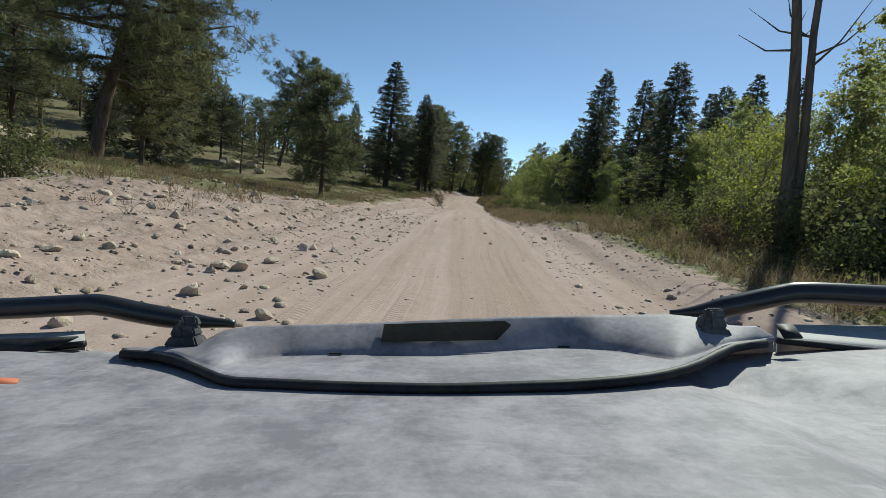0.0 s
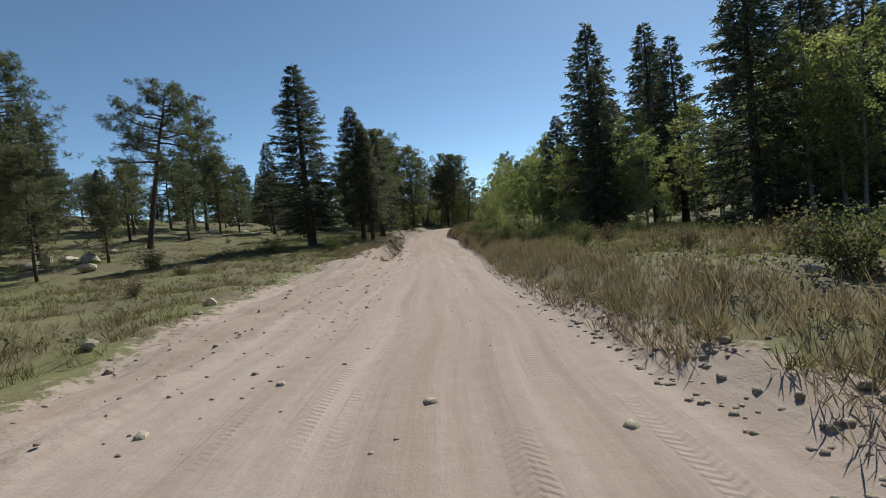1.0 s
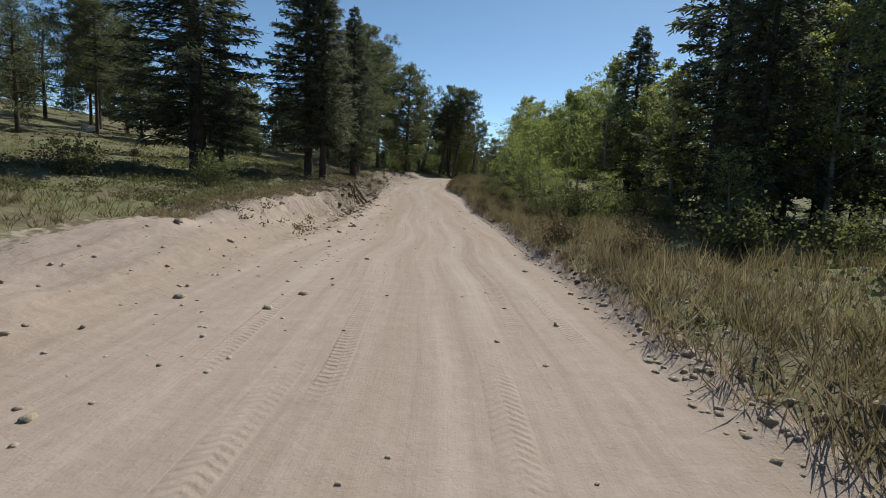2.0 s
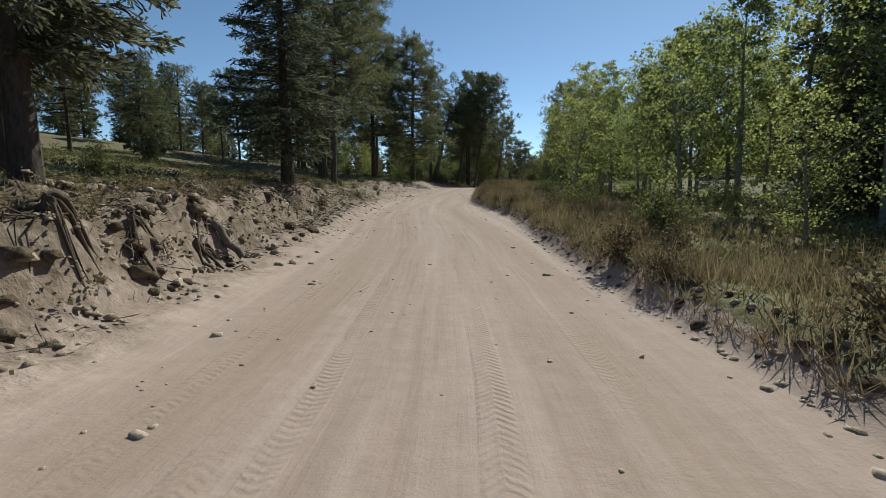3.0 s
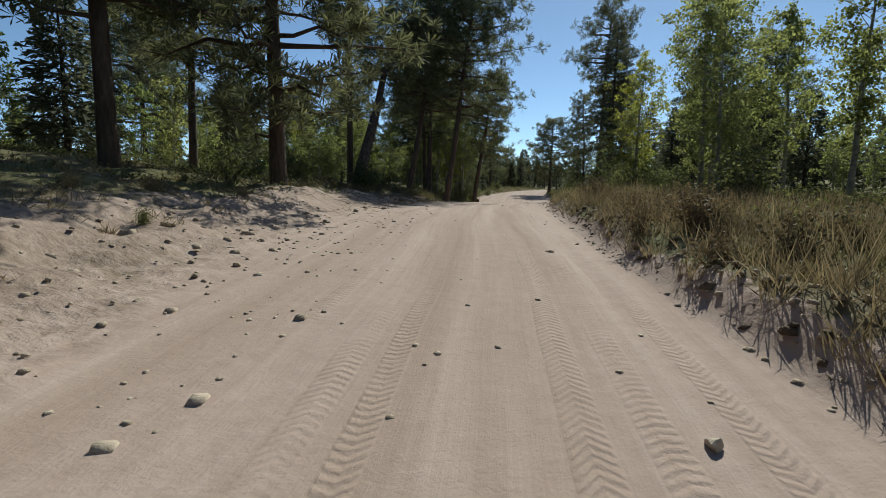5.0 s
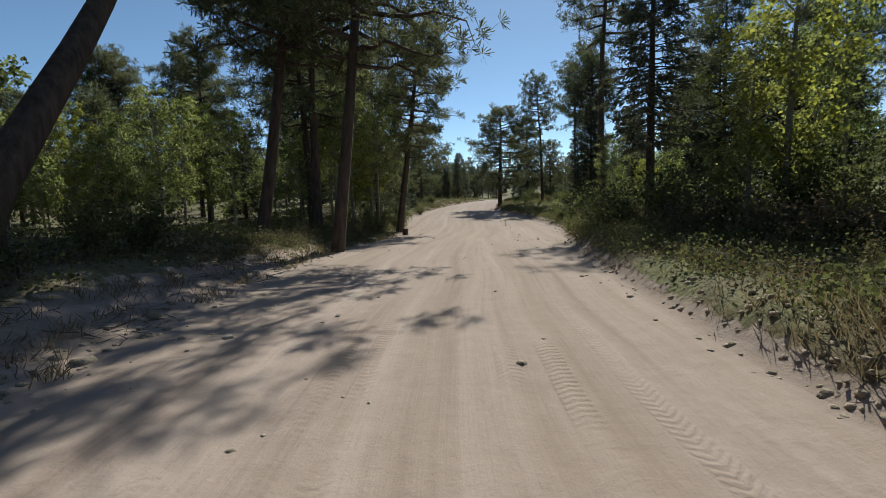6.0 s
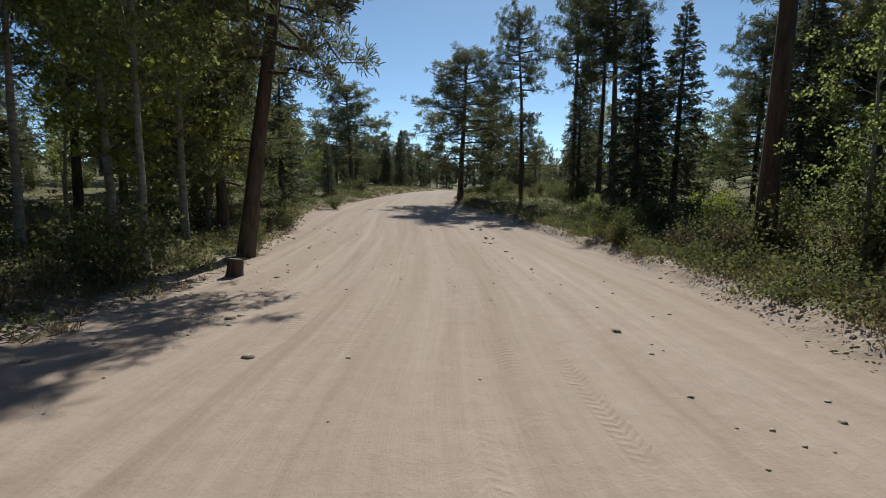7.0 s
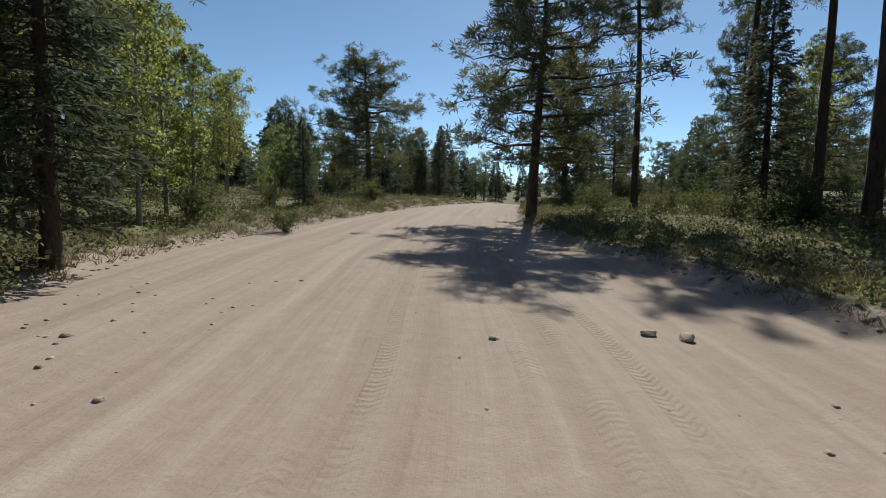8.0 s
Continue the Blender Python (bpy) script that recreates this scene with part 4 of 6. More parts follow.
plant("scrub", 13.29, 110.42, 0.9, "dry brown scrub bush on the bank", "bush")
plant("scrub", 15.17, 115.40, 0.8, "dry brown scrub bush on the bank", "bush")
plant("scrub", 15.18, 114.32, 0.9, "dry brown scrub bush on the bank", "bush")
plant("scrub", 16.58, 114.34, 0.9, "dry brown scrub bush on the bank", "bush")
plant("scrub", 18.14, 121.46, 0.8, "dry brown scrub bush on the bank", "bush")
plant("scrub", 18.95, 121.11, 0.9, "dry brown scrub bush on the bank", "bush")
plant("scrub", 20.03, 120.65, 0.9, "dry brown scrub bush on the bank", "bush")
plant("scrub", 18.99, 123.26, 0.7, "dry brown scrub bush on the bank", "bush")
plant("scrub", 7.18, 126.11, 0.6, "dry brown scrub bush on the bank", "bush")
plant("scrub", 8.24, 126.22, 0.6, "dry brown scrub bush on the bank", "bush")
plant("spruce3", 7.19, 145.37, 8.0, L_SPRUCE, "spruce tree")
plant("bush2", 41.09, 144.83, 1.6, "leafy green bush on the road verge", "bush")
plant("bush1", 40.43, 147.16, 1.6, "leafy green bush on the road verge", "bush")
plant("bush0", 37.94, 141.60, 1.6, "leafy green bush on the road verge", "bush")
plant("bush1", 32.89, 134.45, 1.6, "leafy green bush on the road verge", "bush")
plant("bush2", 35.34, 131.24, 1.8, "leafy green bush on the road verge", "bush")
plant("bush0", 1.34, 145.68, 1.5, "leafy green bush on the road verge", "bush")
plant("bush1", 3.07, 147.14, 1.5, "leafy green bush on the road verge", "bush")
plant("bush2", 39.32, 149.61, 1.4, "leafy green bush on the road verge", "bush")

for x, y, tall, key in ((7.4, 11.2, 1.9, "bush1"), (6.9, 13.6, 1.5, "bush0"), (8.8, 9.6, 2.2, "bush2"), (9.4, 12.0, 2.4, "bush1"), (7.2, 9.2, 1.2, "bush0"), (6.6, 16.2, 1.3, "bush2"),
                        (7.9, 18.4, 1.6, "bush0"), (8.6, 15.4, 1.9, "bush1"), (10.2, 13.8, 2.6, "bush2"), (6.2, 11.8, 0.9, "scrub"), (5.9, 14.6, 0.8, "scrub"), (10.6, 10.4, 2.4, "bush0")):
    plant(key, x, y, tall, "leafy yellow-green bush at the foot of a dead tree" if key != "scrub" else "dry brown scrub bush on the bank", "bush", group="bushes along the road")
for x, y, tall in ((9.6, 11.0, 4.2), (11.4, 12.6, 5.6), (12.6, 10.6, 6.5), (10.6, 8.8, 5.0), (13.4, 13.6, 7.0), (11.0, 15.0, 4.4)):
    plant("aspen2", x, y, tall, L_ASPEN, "aspen tree")

# aspen_gold: the sun behind these leaves is put into a yellower, brighter colour
for x, y, tall, key in ((8.1, 127.1, 7.6, "aspen_gold"), (9.6, 131.2, 6.2, "aspen_gold"), (11.0, 135.4, 4.6, "aspen1"), (1.2, 128.6, 6.0, "aspen_gold"), (-3.8, 126.4, 5.4, "aspen_gold"), (-1.4, 124.7, 4.6, "aspen1"), (12.2, 141.4, 4.6, "aspen_gold")):
    plant(key, x, y, tall, "slim aspen with sunlit yellow-green leaves at the edge of the pines", "aspen tree")
for x, y, tall, key in ((12.9, 140.8, 3.9, "aspen1"), (12.2, 139.0, 4.4, "aspen0"), (15.6, 146.0, 3.0, "spruce1"), (14.6, 145.0, 2.6, "aspen0")):
    plant(key, x, y, tall, L_ASPEN if key[0] == "a" else L_SPRUCE, "aspen tree" if key[0] == "a" else "spruce tree")

# ---------------------------------------------------------------- the woods behind
rng = np.random.RandomState(7)
spots = [(o.location.x, o.location.y) for o in scene.objects if o.parent is None and o.get("category", "").endswith("tree")]


def woods(count, y0, y1, s0, s1, keys, tall0, tall1, gap, label, category):
    """Trees between two lines beside the road, none closer than gap to another."""
    left, tries = count, 0
    while left and tries < 3000:
        tries += 1
        y = rng.uniform(y0, y1)
        x = float(road_x(y)) + rng.uniform(s0, s1)
        if min((x - a) ** 2 + (y - b) ** 2 for a, b in spots) < gap ** 2:
            continue
        spots.append((x, y))
        plant(keys[rng.randint(len(keys))], x, y, rng.uniform(tall0, tall1), label, category, group="woods beside the road")
        left -= 1


CONIFERS = ("pine_far0", "pine_far1", "spruce_far0", "spruce_far1")
ASPENS = ("aspen_far0", "aspen_far1")
woods(80, 8, 104, -62, -17, CONIFERS, 4.5, 9.0, 4.0, "conifer among the trees on the wooded slope", "conifer")
woods(42, 104, 200, -55, -11, CONIFERS, 5.0, 9.5, 4.0, "conifer among the trees on level ground", "conifer")
woods(22, 100, 150, -30, -8, ASPENS, 3.0, 4.6, 3.0, "young aspen in the shade of the pines", "aspen tree")
woods(26, 5, 105, 14, 32, ASPENS, 5.0, 8.0, 3.5, L_ASPEN, "aspen tree")
woods(40, 5, 110, 20, 55, CONIFERS, 6.0, 11.0, 4.5, L_SPRUCE, "spruce tree")
woods(55, 106, 195, 15, 60, CONIFERS, 3.5, 7.5, 4.5, "conifer among the trees on the low rise", "conifer")
woods(30, 160, 205, -38, -6, CONIFERS, 4.0, 8.0, 3.2, "conifer among the trees on level ground", "conifer")
woods(30, 160, 205, 6, 40, CONIFERS, 3.5, 7.0, 3.2, "conifer among the trees on the low rise", "conifer")
woods(10, 102, 140, 9, 26, ASPENS, 2.5, 4.5, 3.0, "young aspen in the shade of the pines", "aspen tree")


def far_woods():
    """Distant conifers, each a column of hanging kites; too many to count."""
    r = np.random.RandomState(5)
    heap = Heap()
    count = 0
    while count < 1300:
        if count < 620:
            y, s = r.uniform(188, 420), r.uniform(-150, 130)
            if abs(s) < 4.5 + 0.01 * (y - 188):
                continue
        else:
            y, s = r.uniform(-60, 300), r.choice([-1, 1]) * r.uniform(46, 150)
        x = float(road_x(min(y, 300))) + s
        z, tall = height(x, y), r.uniform(5, 9.5)
        n = 40
        u = np.sort(r.rand(n)) ** 0.8
        th = r.uniform(0, 6.28, n)
        reach = 2.1 * (1 - u) ** 0.7 * r.uniform(0.6, 1.1, n) + 0.1
        out = np.stack([np.cos(th), np.sin(th), np.zeros(n)], 1)
        at = np.array([x, y, z]) + np.stack([0 * u, 0 * u, tall * (0.06 + 0.9 * u)], 1)
        heap.quads(blades(at + out * reach[:, None] * 0.05, unit(out + np.array([0, 0, -0.35]) + r.normal(0, 0.15, (n, 3))), reach * 1.15, 0.55 * reach + 0.25, r, 1.5))
        heap.quads(blades(at, unit(np.array([0, 0, 1.0]) + 0.5 * out), 0.14 * tall * (1.1 - u), 0.5 * (1.1 - u), r, 0.1))
        count += 1
    ob = new("far_woods", heap.mesh("far_woods", M_SPRUCE))
    return tagged(ob, "dense dark conifer woods on the far slopes", "woods", kind="stuff")


far_woods()


# ---------------------------------------------------------------- grass, herbs and undergrowth


def scatter(r, count, y0, y1, s0, s1, keep=0.35, power=1.0):
    """Places off the bare sand, between two lines beside the road (s from its middle)."""
    y = r.uniform(y0, y1, count)
    u = r.rand(count) ** power
    s = s0 + (s1 - s0) * u
    x = road_x(y) + s
    ok = dirt_at(x, y) + r.normal(0, 0.12, count) < keep
    x, y = x[ok], y[ok]
    return np.stack([x, y, ground(x, y)], 1)


def verge(r, count, y0, y1, d0, d1, side=1):
    """Places d0 to d1 beyond the edge of the road, on its right (side 1) or left (-1)."""
    y = r.uniform(y0, y1, count)
    d = d0 + (d1 - d0) * r.rand(count)
    x = road_x(y) + (half_right(y) + d if side > 0 else -half_left(y) - d)
    return np.stack([x, y, ground(x, y)], 1)


def patchy(at, size, seed, share):
    """Keeps the places that lie in patches."""
    v = wave(at[:, 0], at[:, 1], size, seed) + 0.5 * wave(at[:, 0], at[:, 1], size * 0.37, seed + 1)
    return at[v > np.quantile(v, 1 - share)]


def tufts(heap, at, r, tall, per, width=0.012, spread=0.5):
    k = len(at) * per
    base = np.repeat(at, per, 0) + np.concatenate([r.normal(0, 0.05, (k, 2)), np.full((k, 1), -0.02)], 1)
    way = unit(np.concatenate([r.normal(0, spread, (k, 2)), np.ones((k, 1))], 1))
    long = np.repeat(tall * r.uniform(0.5, 1.25, len(at)), per) * r.uniform(0.55, 1.1, k)
    heap.quads(blades(base, way, long, width, r, 0.0))


def herbs(heap, at, r, tall, per, size):
    k = len(at) * per
    base = np.repeat(at, per, 0)
    off = r.normal(0, 1, (k, 3)) * np.array([0.55, 0.55, 0.32]) * tall
    off[:, 2] = np.abs(off[:, 2]) + 0.02
    heap.quads(leaves(base + off, size * 1.1, r))


def cover(name, heap, material, label, category="grass"):
    return tagged(new(name, heap.mesh(name, material)), label, category, kind="stuff")


r = np.random.RandomState(21)
h = Heap()
tufts(h, patchy(scatter(r, 7500, 14, 100, 2.4, 8.5), 9, 31, 0.75), r, 0.42, 11, 0.011, 0.35)
tufts(h, patchy(scatter(r, 2500, -2, 48, -14, -3), 8, 33, 0.45), r, 0.36, 10, 0.012)
tufts(h, patchy(scatter(r, 3600, 45, 100, -16, -3.0, keep=0.5), 7, 35, 0.35), r, 0.28, 9, 0.011)
tufts(h, patchy(scatter(r, 2500, 100, 165, 3.0, 12), 7, 37, 0.4), r, 0.3, 9)
tufts(h, patchy(scatter(r, 1600, 100, 165, -12, -3.0), 7, 38, 0.4), r, 0.28, 9)
tufts(h, patchy(scatter(r, 1100, 58, 80, -8.5, -3.0, keep=1.2), 2.2, 71, 0.45), r, 0.2, 12, 0.01, 0.9)
tufts(h, scatter(r, 2200, 62, 102, 2.7, 6.0, keep=0.8), r, 0.5, 12, 0.011, 0.3)
tufts(h, patchy(scatter(r, 1800, 3, 26, -20, -5, keep=0.9), 4, 73, 0.5), r, 0.4, 14, 0.011, 0.5)
tufts(h, patchy(verge(r, 5200, 18, 104, 0.2, 1.9), 3.5, 75, 0.8), r, 0.34, 11, 0.011, 0.55)
tufts(h, patchy(verge(r, 1500, 104, 150, 0.2, 1.6), 3.0, 76, 0.6), r, 0.2, 10, 0.011, 0.6)
tufts(h, patchy(verge(r, 1800, 104, 160, 0.1, 1.6, -1), 3.0, 77, 0.6), r, 0.2, 10, 0.011, 0.6)
tufts(h, patchy(scatter(r, 2400, 4, 20, 4.2, 9.5, keep=0.9), 3, 78, 0.65), r, 0.42, 12, 0.011, 0.5)
tufts(h, patchy(verge(r, 2600, 66, 98, 1.5, 8.0, -1), 2.2, 86, 0.32), r, 0.2, 12, 0.011, 0.8)
lip = verge(r, 1500, 43, 67, 0.0, 1.0, -1)
lip[:, 0] -= reach_left(lip[:, 1]) * 0.93
lip[:, 2] = ground(lip[:, 0], lip[:, 1])
tufts(h, patchy(lip, 2.5, 79, 0.75), r, 0.24, 12, 0.012, 0.9)
cover("dry_grass", h, M_STRAW, "tall dry straw-coloured grass along the road verge")
h = Heap()
tufts(h, patchy(scatter(r, 7500, -2, 52, -16, -2.5), 8, 41, 0.7), r, 0.24, 11, 0.012, 0.6)
tufts(h, patchy(scatter(r, 7000, 45, 105, -22, -3.5), 8, 43, 0.55), r, 0.2, 10, 0.013, 0.7)
tufts(h, patchy(scatter(r, 6500, 14, 100, 2.6, 14), 6, 45, 0.5), r, 0.27, 10, 0.013, 0.6)
tufts(h, patchy(scatter(r, 5000, 98, 170, 3.0, 14), 6, 47, 0.6), r, 0.2, 10, 0.013, 0.7)
tufts(h, patchy(scatter(r, 5000, 98, 175, -16, -2.8), 6, 49, 0.6), r, 0.2, 10, 0.013, 0.7)
tufts(h, patchy(verge(r, 2600, 18, 104, 0.5, 2.6), 2.5, 91, 0.5), r, 0.22, 10, 0.013, 0.7)
tufts(h, patchy(verge(r, 3200, 108, 165, 0.25, 2.8), 3.0, 92, 0.75), r, 0.16, 10, 0.013, 0.8)
tufts(h, patchy(verge(r, 3200, 112, 165, 0.25, 2.8, -1), 3.0, 93, 0.75), r, 0.18, 10, 0.013, 0.8)
cover("green_grass", h, M_GRASS, "patchy green grass under the trees")
h = Heap()
herbs(h, patchy(scatter(r, 2600, 14, 100, 3.4, 16, power=0.8), 7, 51, 0.6), r, 0.5, 34, 0.06)
herbs(h, patchy(scatter(r, 2200, 98, 170, 3.4, 18), 7, 53, 0.65), r, 0.4, 32, 0.055)
herbs(h, patchy(scatter(r, 1800, 98, 175, -20, -3.4), 7, 55, 0.6), r, 0.38, 30, 0.055)
herbs(h, patchy(scatter(r, 1500, 0, 100, -24, -5), 7, 57, 0.4), r, 0.34, 28, 0.055)
herbs(h, patchy(scatter(r, 900, -6, 14, 4, 14), 5, 59, 0.7), r, 0.5, 34, 0.06)
herbs(h, scatter(r, 900, 100, 150, 4.6, 13), r, 0.55, 34, 0.06)
herbs(h, scatter(r, 700, 100, 150, -14, -4.5), r, 0.42, 30, 0.055)
herbs(h, patchy(scatter(r, 1300, 44, 78, -14, -4.2, keep=0.5), 5, 58, 0.7), r, 0.3, 30, 0.05)
herbs(h, patchy(scatter(r, 1500, 99, 124, 2.9, 6.2, keep=0.6), 1.6, 67, 0.3), r, 0.42, 70, 0.045)
herbs(h, patchy(verge(r, 900, 112, 150, 0.3, 3.0), 1.5, 94, 0.5), r, 0.22, 50, 0.04)
herbs(h, patchy(verge(r, 700, 112, 150, 0.3, 2.5, -1), 1.5, 95, 0.5), r, 0.2, 45, 0.04)
cover("undergrowth", h, M_SHRUB, "low leafy undergrowth of shrubs and herbs", "undergrowth")
h = Heap()
herbs(h, patchy(scatter(r, 900, 44, 78, -8, -3.0, keep=1.2), 2.5, 61, 0.5), r, 0.2, 30, 0.04)
herbs(h, patchy(scatter(r, 1100, 98, 170, -16, -3.0, keep=0.5), 5, 63, 0.5), r, 0.3, 26, 0.05)
herbs(h, patchy(scatter(r, 1200, 60, 170, 3, 12, keep=0.5), 5, 65, 0.5), r, 0.3, 26, 0.05)
herbs(h, scatter(r, 700, 100, 126, -6.5, -3.4, keep=0.4), r, 0.4, 40, 0.034)
herbs(h, patchy(scatter(r, 1500, 99, 124, 2.9, 6.2, keep=0.6), 1.4, 69, 0.45), r, 0.36, 80, 0.03)
cover("dry_undergrowth", h, M_SAGE, "brown dry scrub and dead stalks on the banks", "undergrowth")

# bushes that can be told apart
rb = np.random.RandomState(11)
for n in range(58):
    y = rb.uniform(66, 99) if n < 42 else rb.uniform(40, 66)
    x = float(road_x(y) + half_right(y)) + rb.uniform(0.35, 2.2)
    plant("scrub", x, y, rb.uniform(0.4, 0.75), "dry brown scrub bush on the bank", "bush", group="bushes along the road")
for n in range(46):
    y = rb.uniform(67, 97)
    x = float(road_x(y) - half_left(y)) - rb.uniform(1.2, 7.5)
    plant("scrub" if n % 3 else "bush0", x, y, rb.uniform(0.22, 0.5), "low dry scrub bush on the sandy bank" if n % 3 else "low green bush on the sandy bank", "bush", group="bushes along the road")
rb = np.random.RandomState(3)
for n in range(130):
    if n >= 90:
        y, s = rb.uniform(100, 150), (1 if n < 118 else -1) * rb.uniform(4.6, 9.5)
    elif n < 50:
        y, s = rb.uniform(16, 98), rb.uniform(4.0, 9.5)
    elif n < 72:
        y, s = rb.uniform(98, 160), rb.choice([-1, 1]) * rb.uniform(4.6, 11)
    else:
        y, s = rb.uniform(4, 100), -rb.uniform(6.5, 16)
    x = float(road_x(y)) + s
    key = f"bush{rb.randint(3)}" if rb.rand() < 0.75 else "scrub"
    plant(key, x, y, rb.uniform(0.7, 1.7) if key != "scrub" else rb.uniform(0.45, 0.8), "leafy green bush on the road verge" if key != "scrub" else "dry brown scrub bush on the bank", "bush", group="bushes along the road")

# ---------------------------------------------------------------- stones
STONES = [stone_mesh(100 + n, (0.6, 0.75, 0.5, 0.68, 0.85)[n % 5]) for n in range(8)]


def stone(x, y, size, turn=None, name="rock", label="pale angular granite rock lying on the sand"):
    me = STONES[int(abs(x * 13 + y * 7)) % len(STONES)]
    ob = tagged(new(name, me), label, "rock", group="rocks along the road")
    ob.matrix_basis = pose(x, y, height(x, y) + 0.12 * size, 12, -9, (x * 71 + y * 33) % 360 if turn is None else turn) @ Matrix.Diagonal((size, size, size, 1))
    return ob


stone(-1.56, 6.08, 0.31)
stone(-2.45, 4.66, 0.28)
stone(-5.94, 9.90, 0.30)
stone(-4.70, 8.29, 0.29)
stone(-6.46, 8.99, 0.36)
stone(-1.94, 8.19, 0.19)
stone(-1.75, 4.27, 0.11)
stone(-4.05, 6.66, 0.17)
stone(2.06, 7.54, 0.16)
stone(-2.75, 3.45, 0.21)
stone(-2.78, 5.66, 0.17)
stone(-3.76, 5.45, 0.14)
stone(-3.53, 6.36, 0.15)
stone(0.97, 11.87, 0.14)
stone(-3.58, 4.15, 0.10)
stone(2.66, 14.24, 0.22)
stone(-0.56, 16.11, 0.10)
stone(-1.77, 15.64, 0.16)
stone(2.27, 15.55, 0.11)
stone(0.95, 13.97, 0.12)
stone(-4.28, 23.92, 0.35)
stone(4.31, 17.25, 0.20)
stone(-4.87, 29.09, 0.45)
stone(-4.48, 27.56, 0.25)
stone(4.51, 21.76, 0.21)
stone(-0.65, 26.12, 0.11)
stone(1.33, 27.17, 0.06)
stone(-0.98, 28.76, 0.12)
stone(-17.74, 44.09, 1.04)
stone(-1.36, 51.74, 0.15)
stone(-1.28, 50.13, 0.13)
stone(-2.18, 48.58, 0.13)
stone(-2.81, 47.22, 0.20)
stone(-1.17, 49.02, 0.16)
stone(-1.94, 48.87, 0.09)
stone(-1.92, 50.17, 0.09)
stone(-1.53, 45.48, 0.11)
stone(-1.20, 47.06, 0.19)
stone(-1.71, 44.68, 0.12)
stone(-2.84, 46.22, 0.13)
stone(4.21, 44.99, 0.22)
stone(-1.07, 59.44, 0.25)
stone(-1.63, 56.76, 0.20)
stone(-1.51, 57.36, 0.14)
stone(-2.47, 56.16, 0.23)
stone(3.65, 62.22, 0.18)
stone(-2.63, 66.83, 0.31)
stone(-0.99, 66.91, 0.14)
stone(0.95, 66.11, 0.06)
stone(-1.17, 74.27, 0.12)
stone(-0.82, 74.35, 0.10)
stone(1.06, 78.50, 0.09)
stone(1.79, 74.62, 0.05)
stone(-0.33, 74.32, 0.08)
stone(-1.15, 82.64, 0.11)
stone(-0.93, 82.51, 0.15)
stone(3.42, 83.40, 0.16)
stone(3.34, 86.96, 0.12)
stone(-0.49, 87.15, 0.16)
stone(3.26, 87.73, 0.14)
stone(-1.04, 88.62, 0.19)
stone(-0.68, 86.52, 0.10)
stone(-1.33, 85.48, 0.08)
stone(-3.85, 89.40, 0.28)
stone(-4.60, 90.11, 0.36)
stone(3.24, 106.79, 0.12)
stone(3.56, 107.33, 0.13)
stone(12.69, 115.64, 0.12)
stone(17.45, 129.05, 0.21)
stone(16.93, 127.84, 0.13)
stone(17.69, 129.06, 0.10)
stone(18.42, 131.36, 0.20)
stone(18.19, 131.57, 0.18)
stone(-13.58, 105.77, 1.86, None, "boulder", "grey weathered granite boulder on the grassy slope")
stone(-15.25, 106.91, 1.45, None, "boulder", "grey weathered granite boulder on the grassy slope")
stone(-12.15, 104.66, 1.19, None, "boulder", "grey weathered granite boulder on the grassy slope")
stone(-15.16, 107.91, 1.67, None, "boulder", "grey weathered granite boulder on the grassy slope")
stone(-26.93, 29.66, 3.27, None, "boulder", "grey weathered granite boulder on the grassy slope")
stone(-29.17, 33.65, 2.73, None, "boulder", "grey weathered granite boulder on the grassy slope")
stone(-26.26, 27.66, 2.89, None, "boulder", "grey weathered granite boulder on the grassy slope")
stone(-29.24, 35.68, 1.65, None, "boulder", "grey weathered granite boulder on the grassy slope")
stone(-22.69, 47.95, 1.38, None, "boulder", "grey weathered granite boulder on the grassy slope")
stone(-22.05, 48.93, 1.21, None, "boulder", "grey weathered granite boulder on the grassy slope")
stone(-19.95, 47.84, 1.52, None, "boulder", "grey weathered granite boulder on the grassy slope")
stone(-20.68, 50.89, 1.14, None, "boulder", "grey weathered granite boulder on the grassy slope")
stone(-21.07, 68.02, 1.26, None, "boulder", "grey weathered granite boulder on the grassy slope")
stone(-22.10, 45.91, 1.61, None, "boulder", "grey weathered granite boulder on the grassy slope")
stone(-17.96, 69.06, 1.02, None, "boulder", "grey weathered granite boulder on the grassy slope")
stone(-16.40, 67.95, 0.77, None, "boulder", "grey weathered granite boulder on the grassy slope")
stone(-17.47, 104.00, 1.02, None, "boulder", "grey weathered granite boulder on the grassy slope")
stone(-7.00, 62.35, 0.51, None, "boulder", "grey weathered granite boulder on the grassy slope")


rs = np.random.RandomState(29)
for n in range(90):
    y = rs.uniform(4, 17)
    x = float(road_x(y)) - 2.2 - 7.0 * rs.rand() ** 0.8
    stone(x, y, 0.07 + 0.22 * rs.rand() ** 2.5)
rs = np.random.RandomState(17)
for n in range(190):
    if n < 95 or n >= 150:
        y, s = rs.uniform(2, 17), -rs.uniform(1.6, 10)
    elif n < 115:
        y, s = rs.uniform(3, 16), rs.uniform(2.4, 6)
    elif n < 135:
        y, s = rs.uniform(45, 100), -rs.uniform(2.0, 5.5)
    else:
        y, s = rs.uniform(20, 110), rs.choice([-1, 1]) * rs.uniform(1.2, 2.4)
    stone(float(road_x(y)) + s, y, rs.uniform(0.08, 0.2) * (1.7 if n % 7 == 0 else 1) if n < 135 or n >= 150 else rs.uniform(0.05, 0.1))


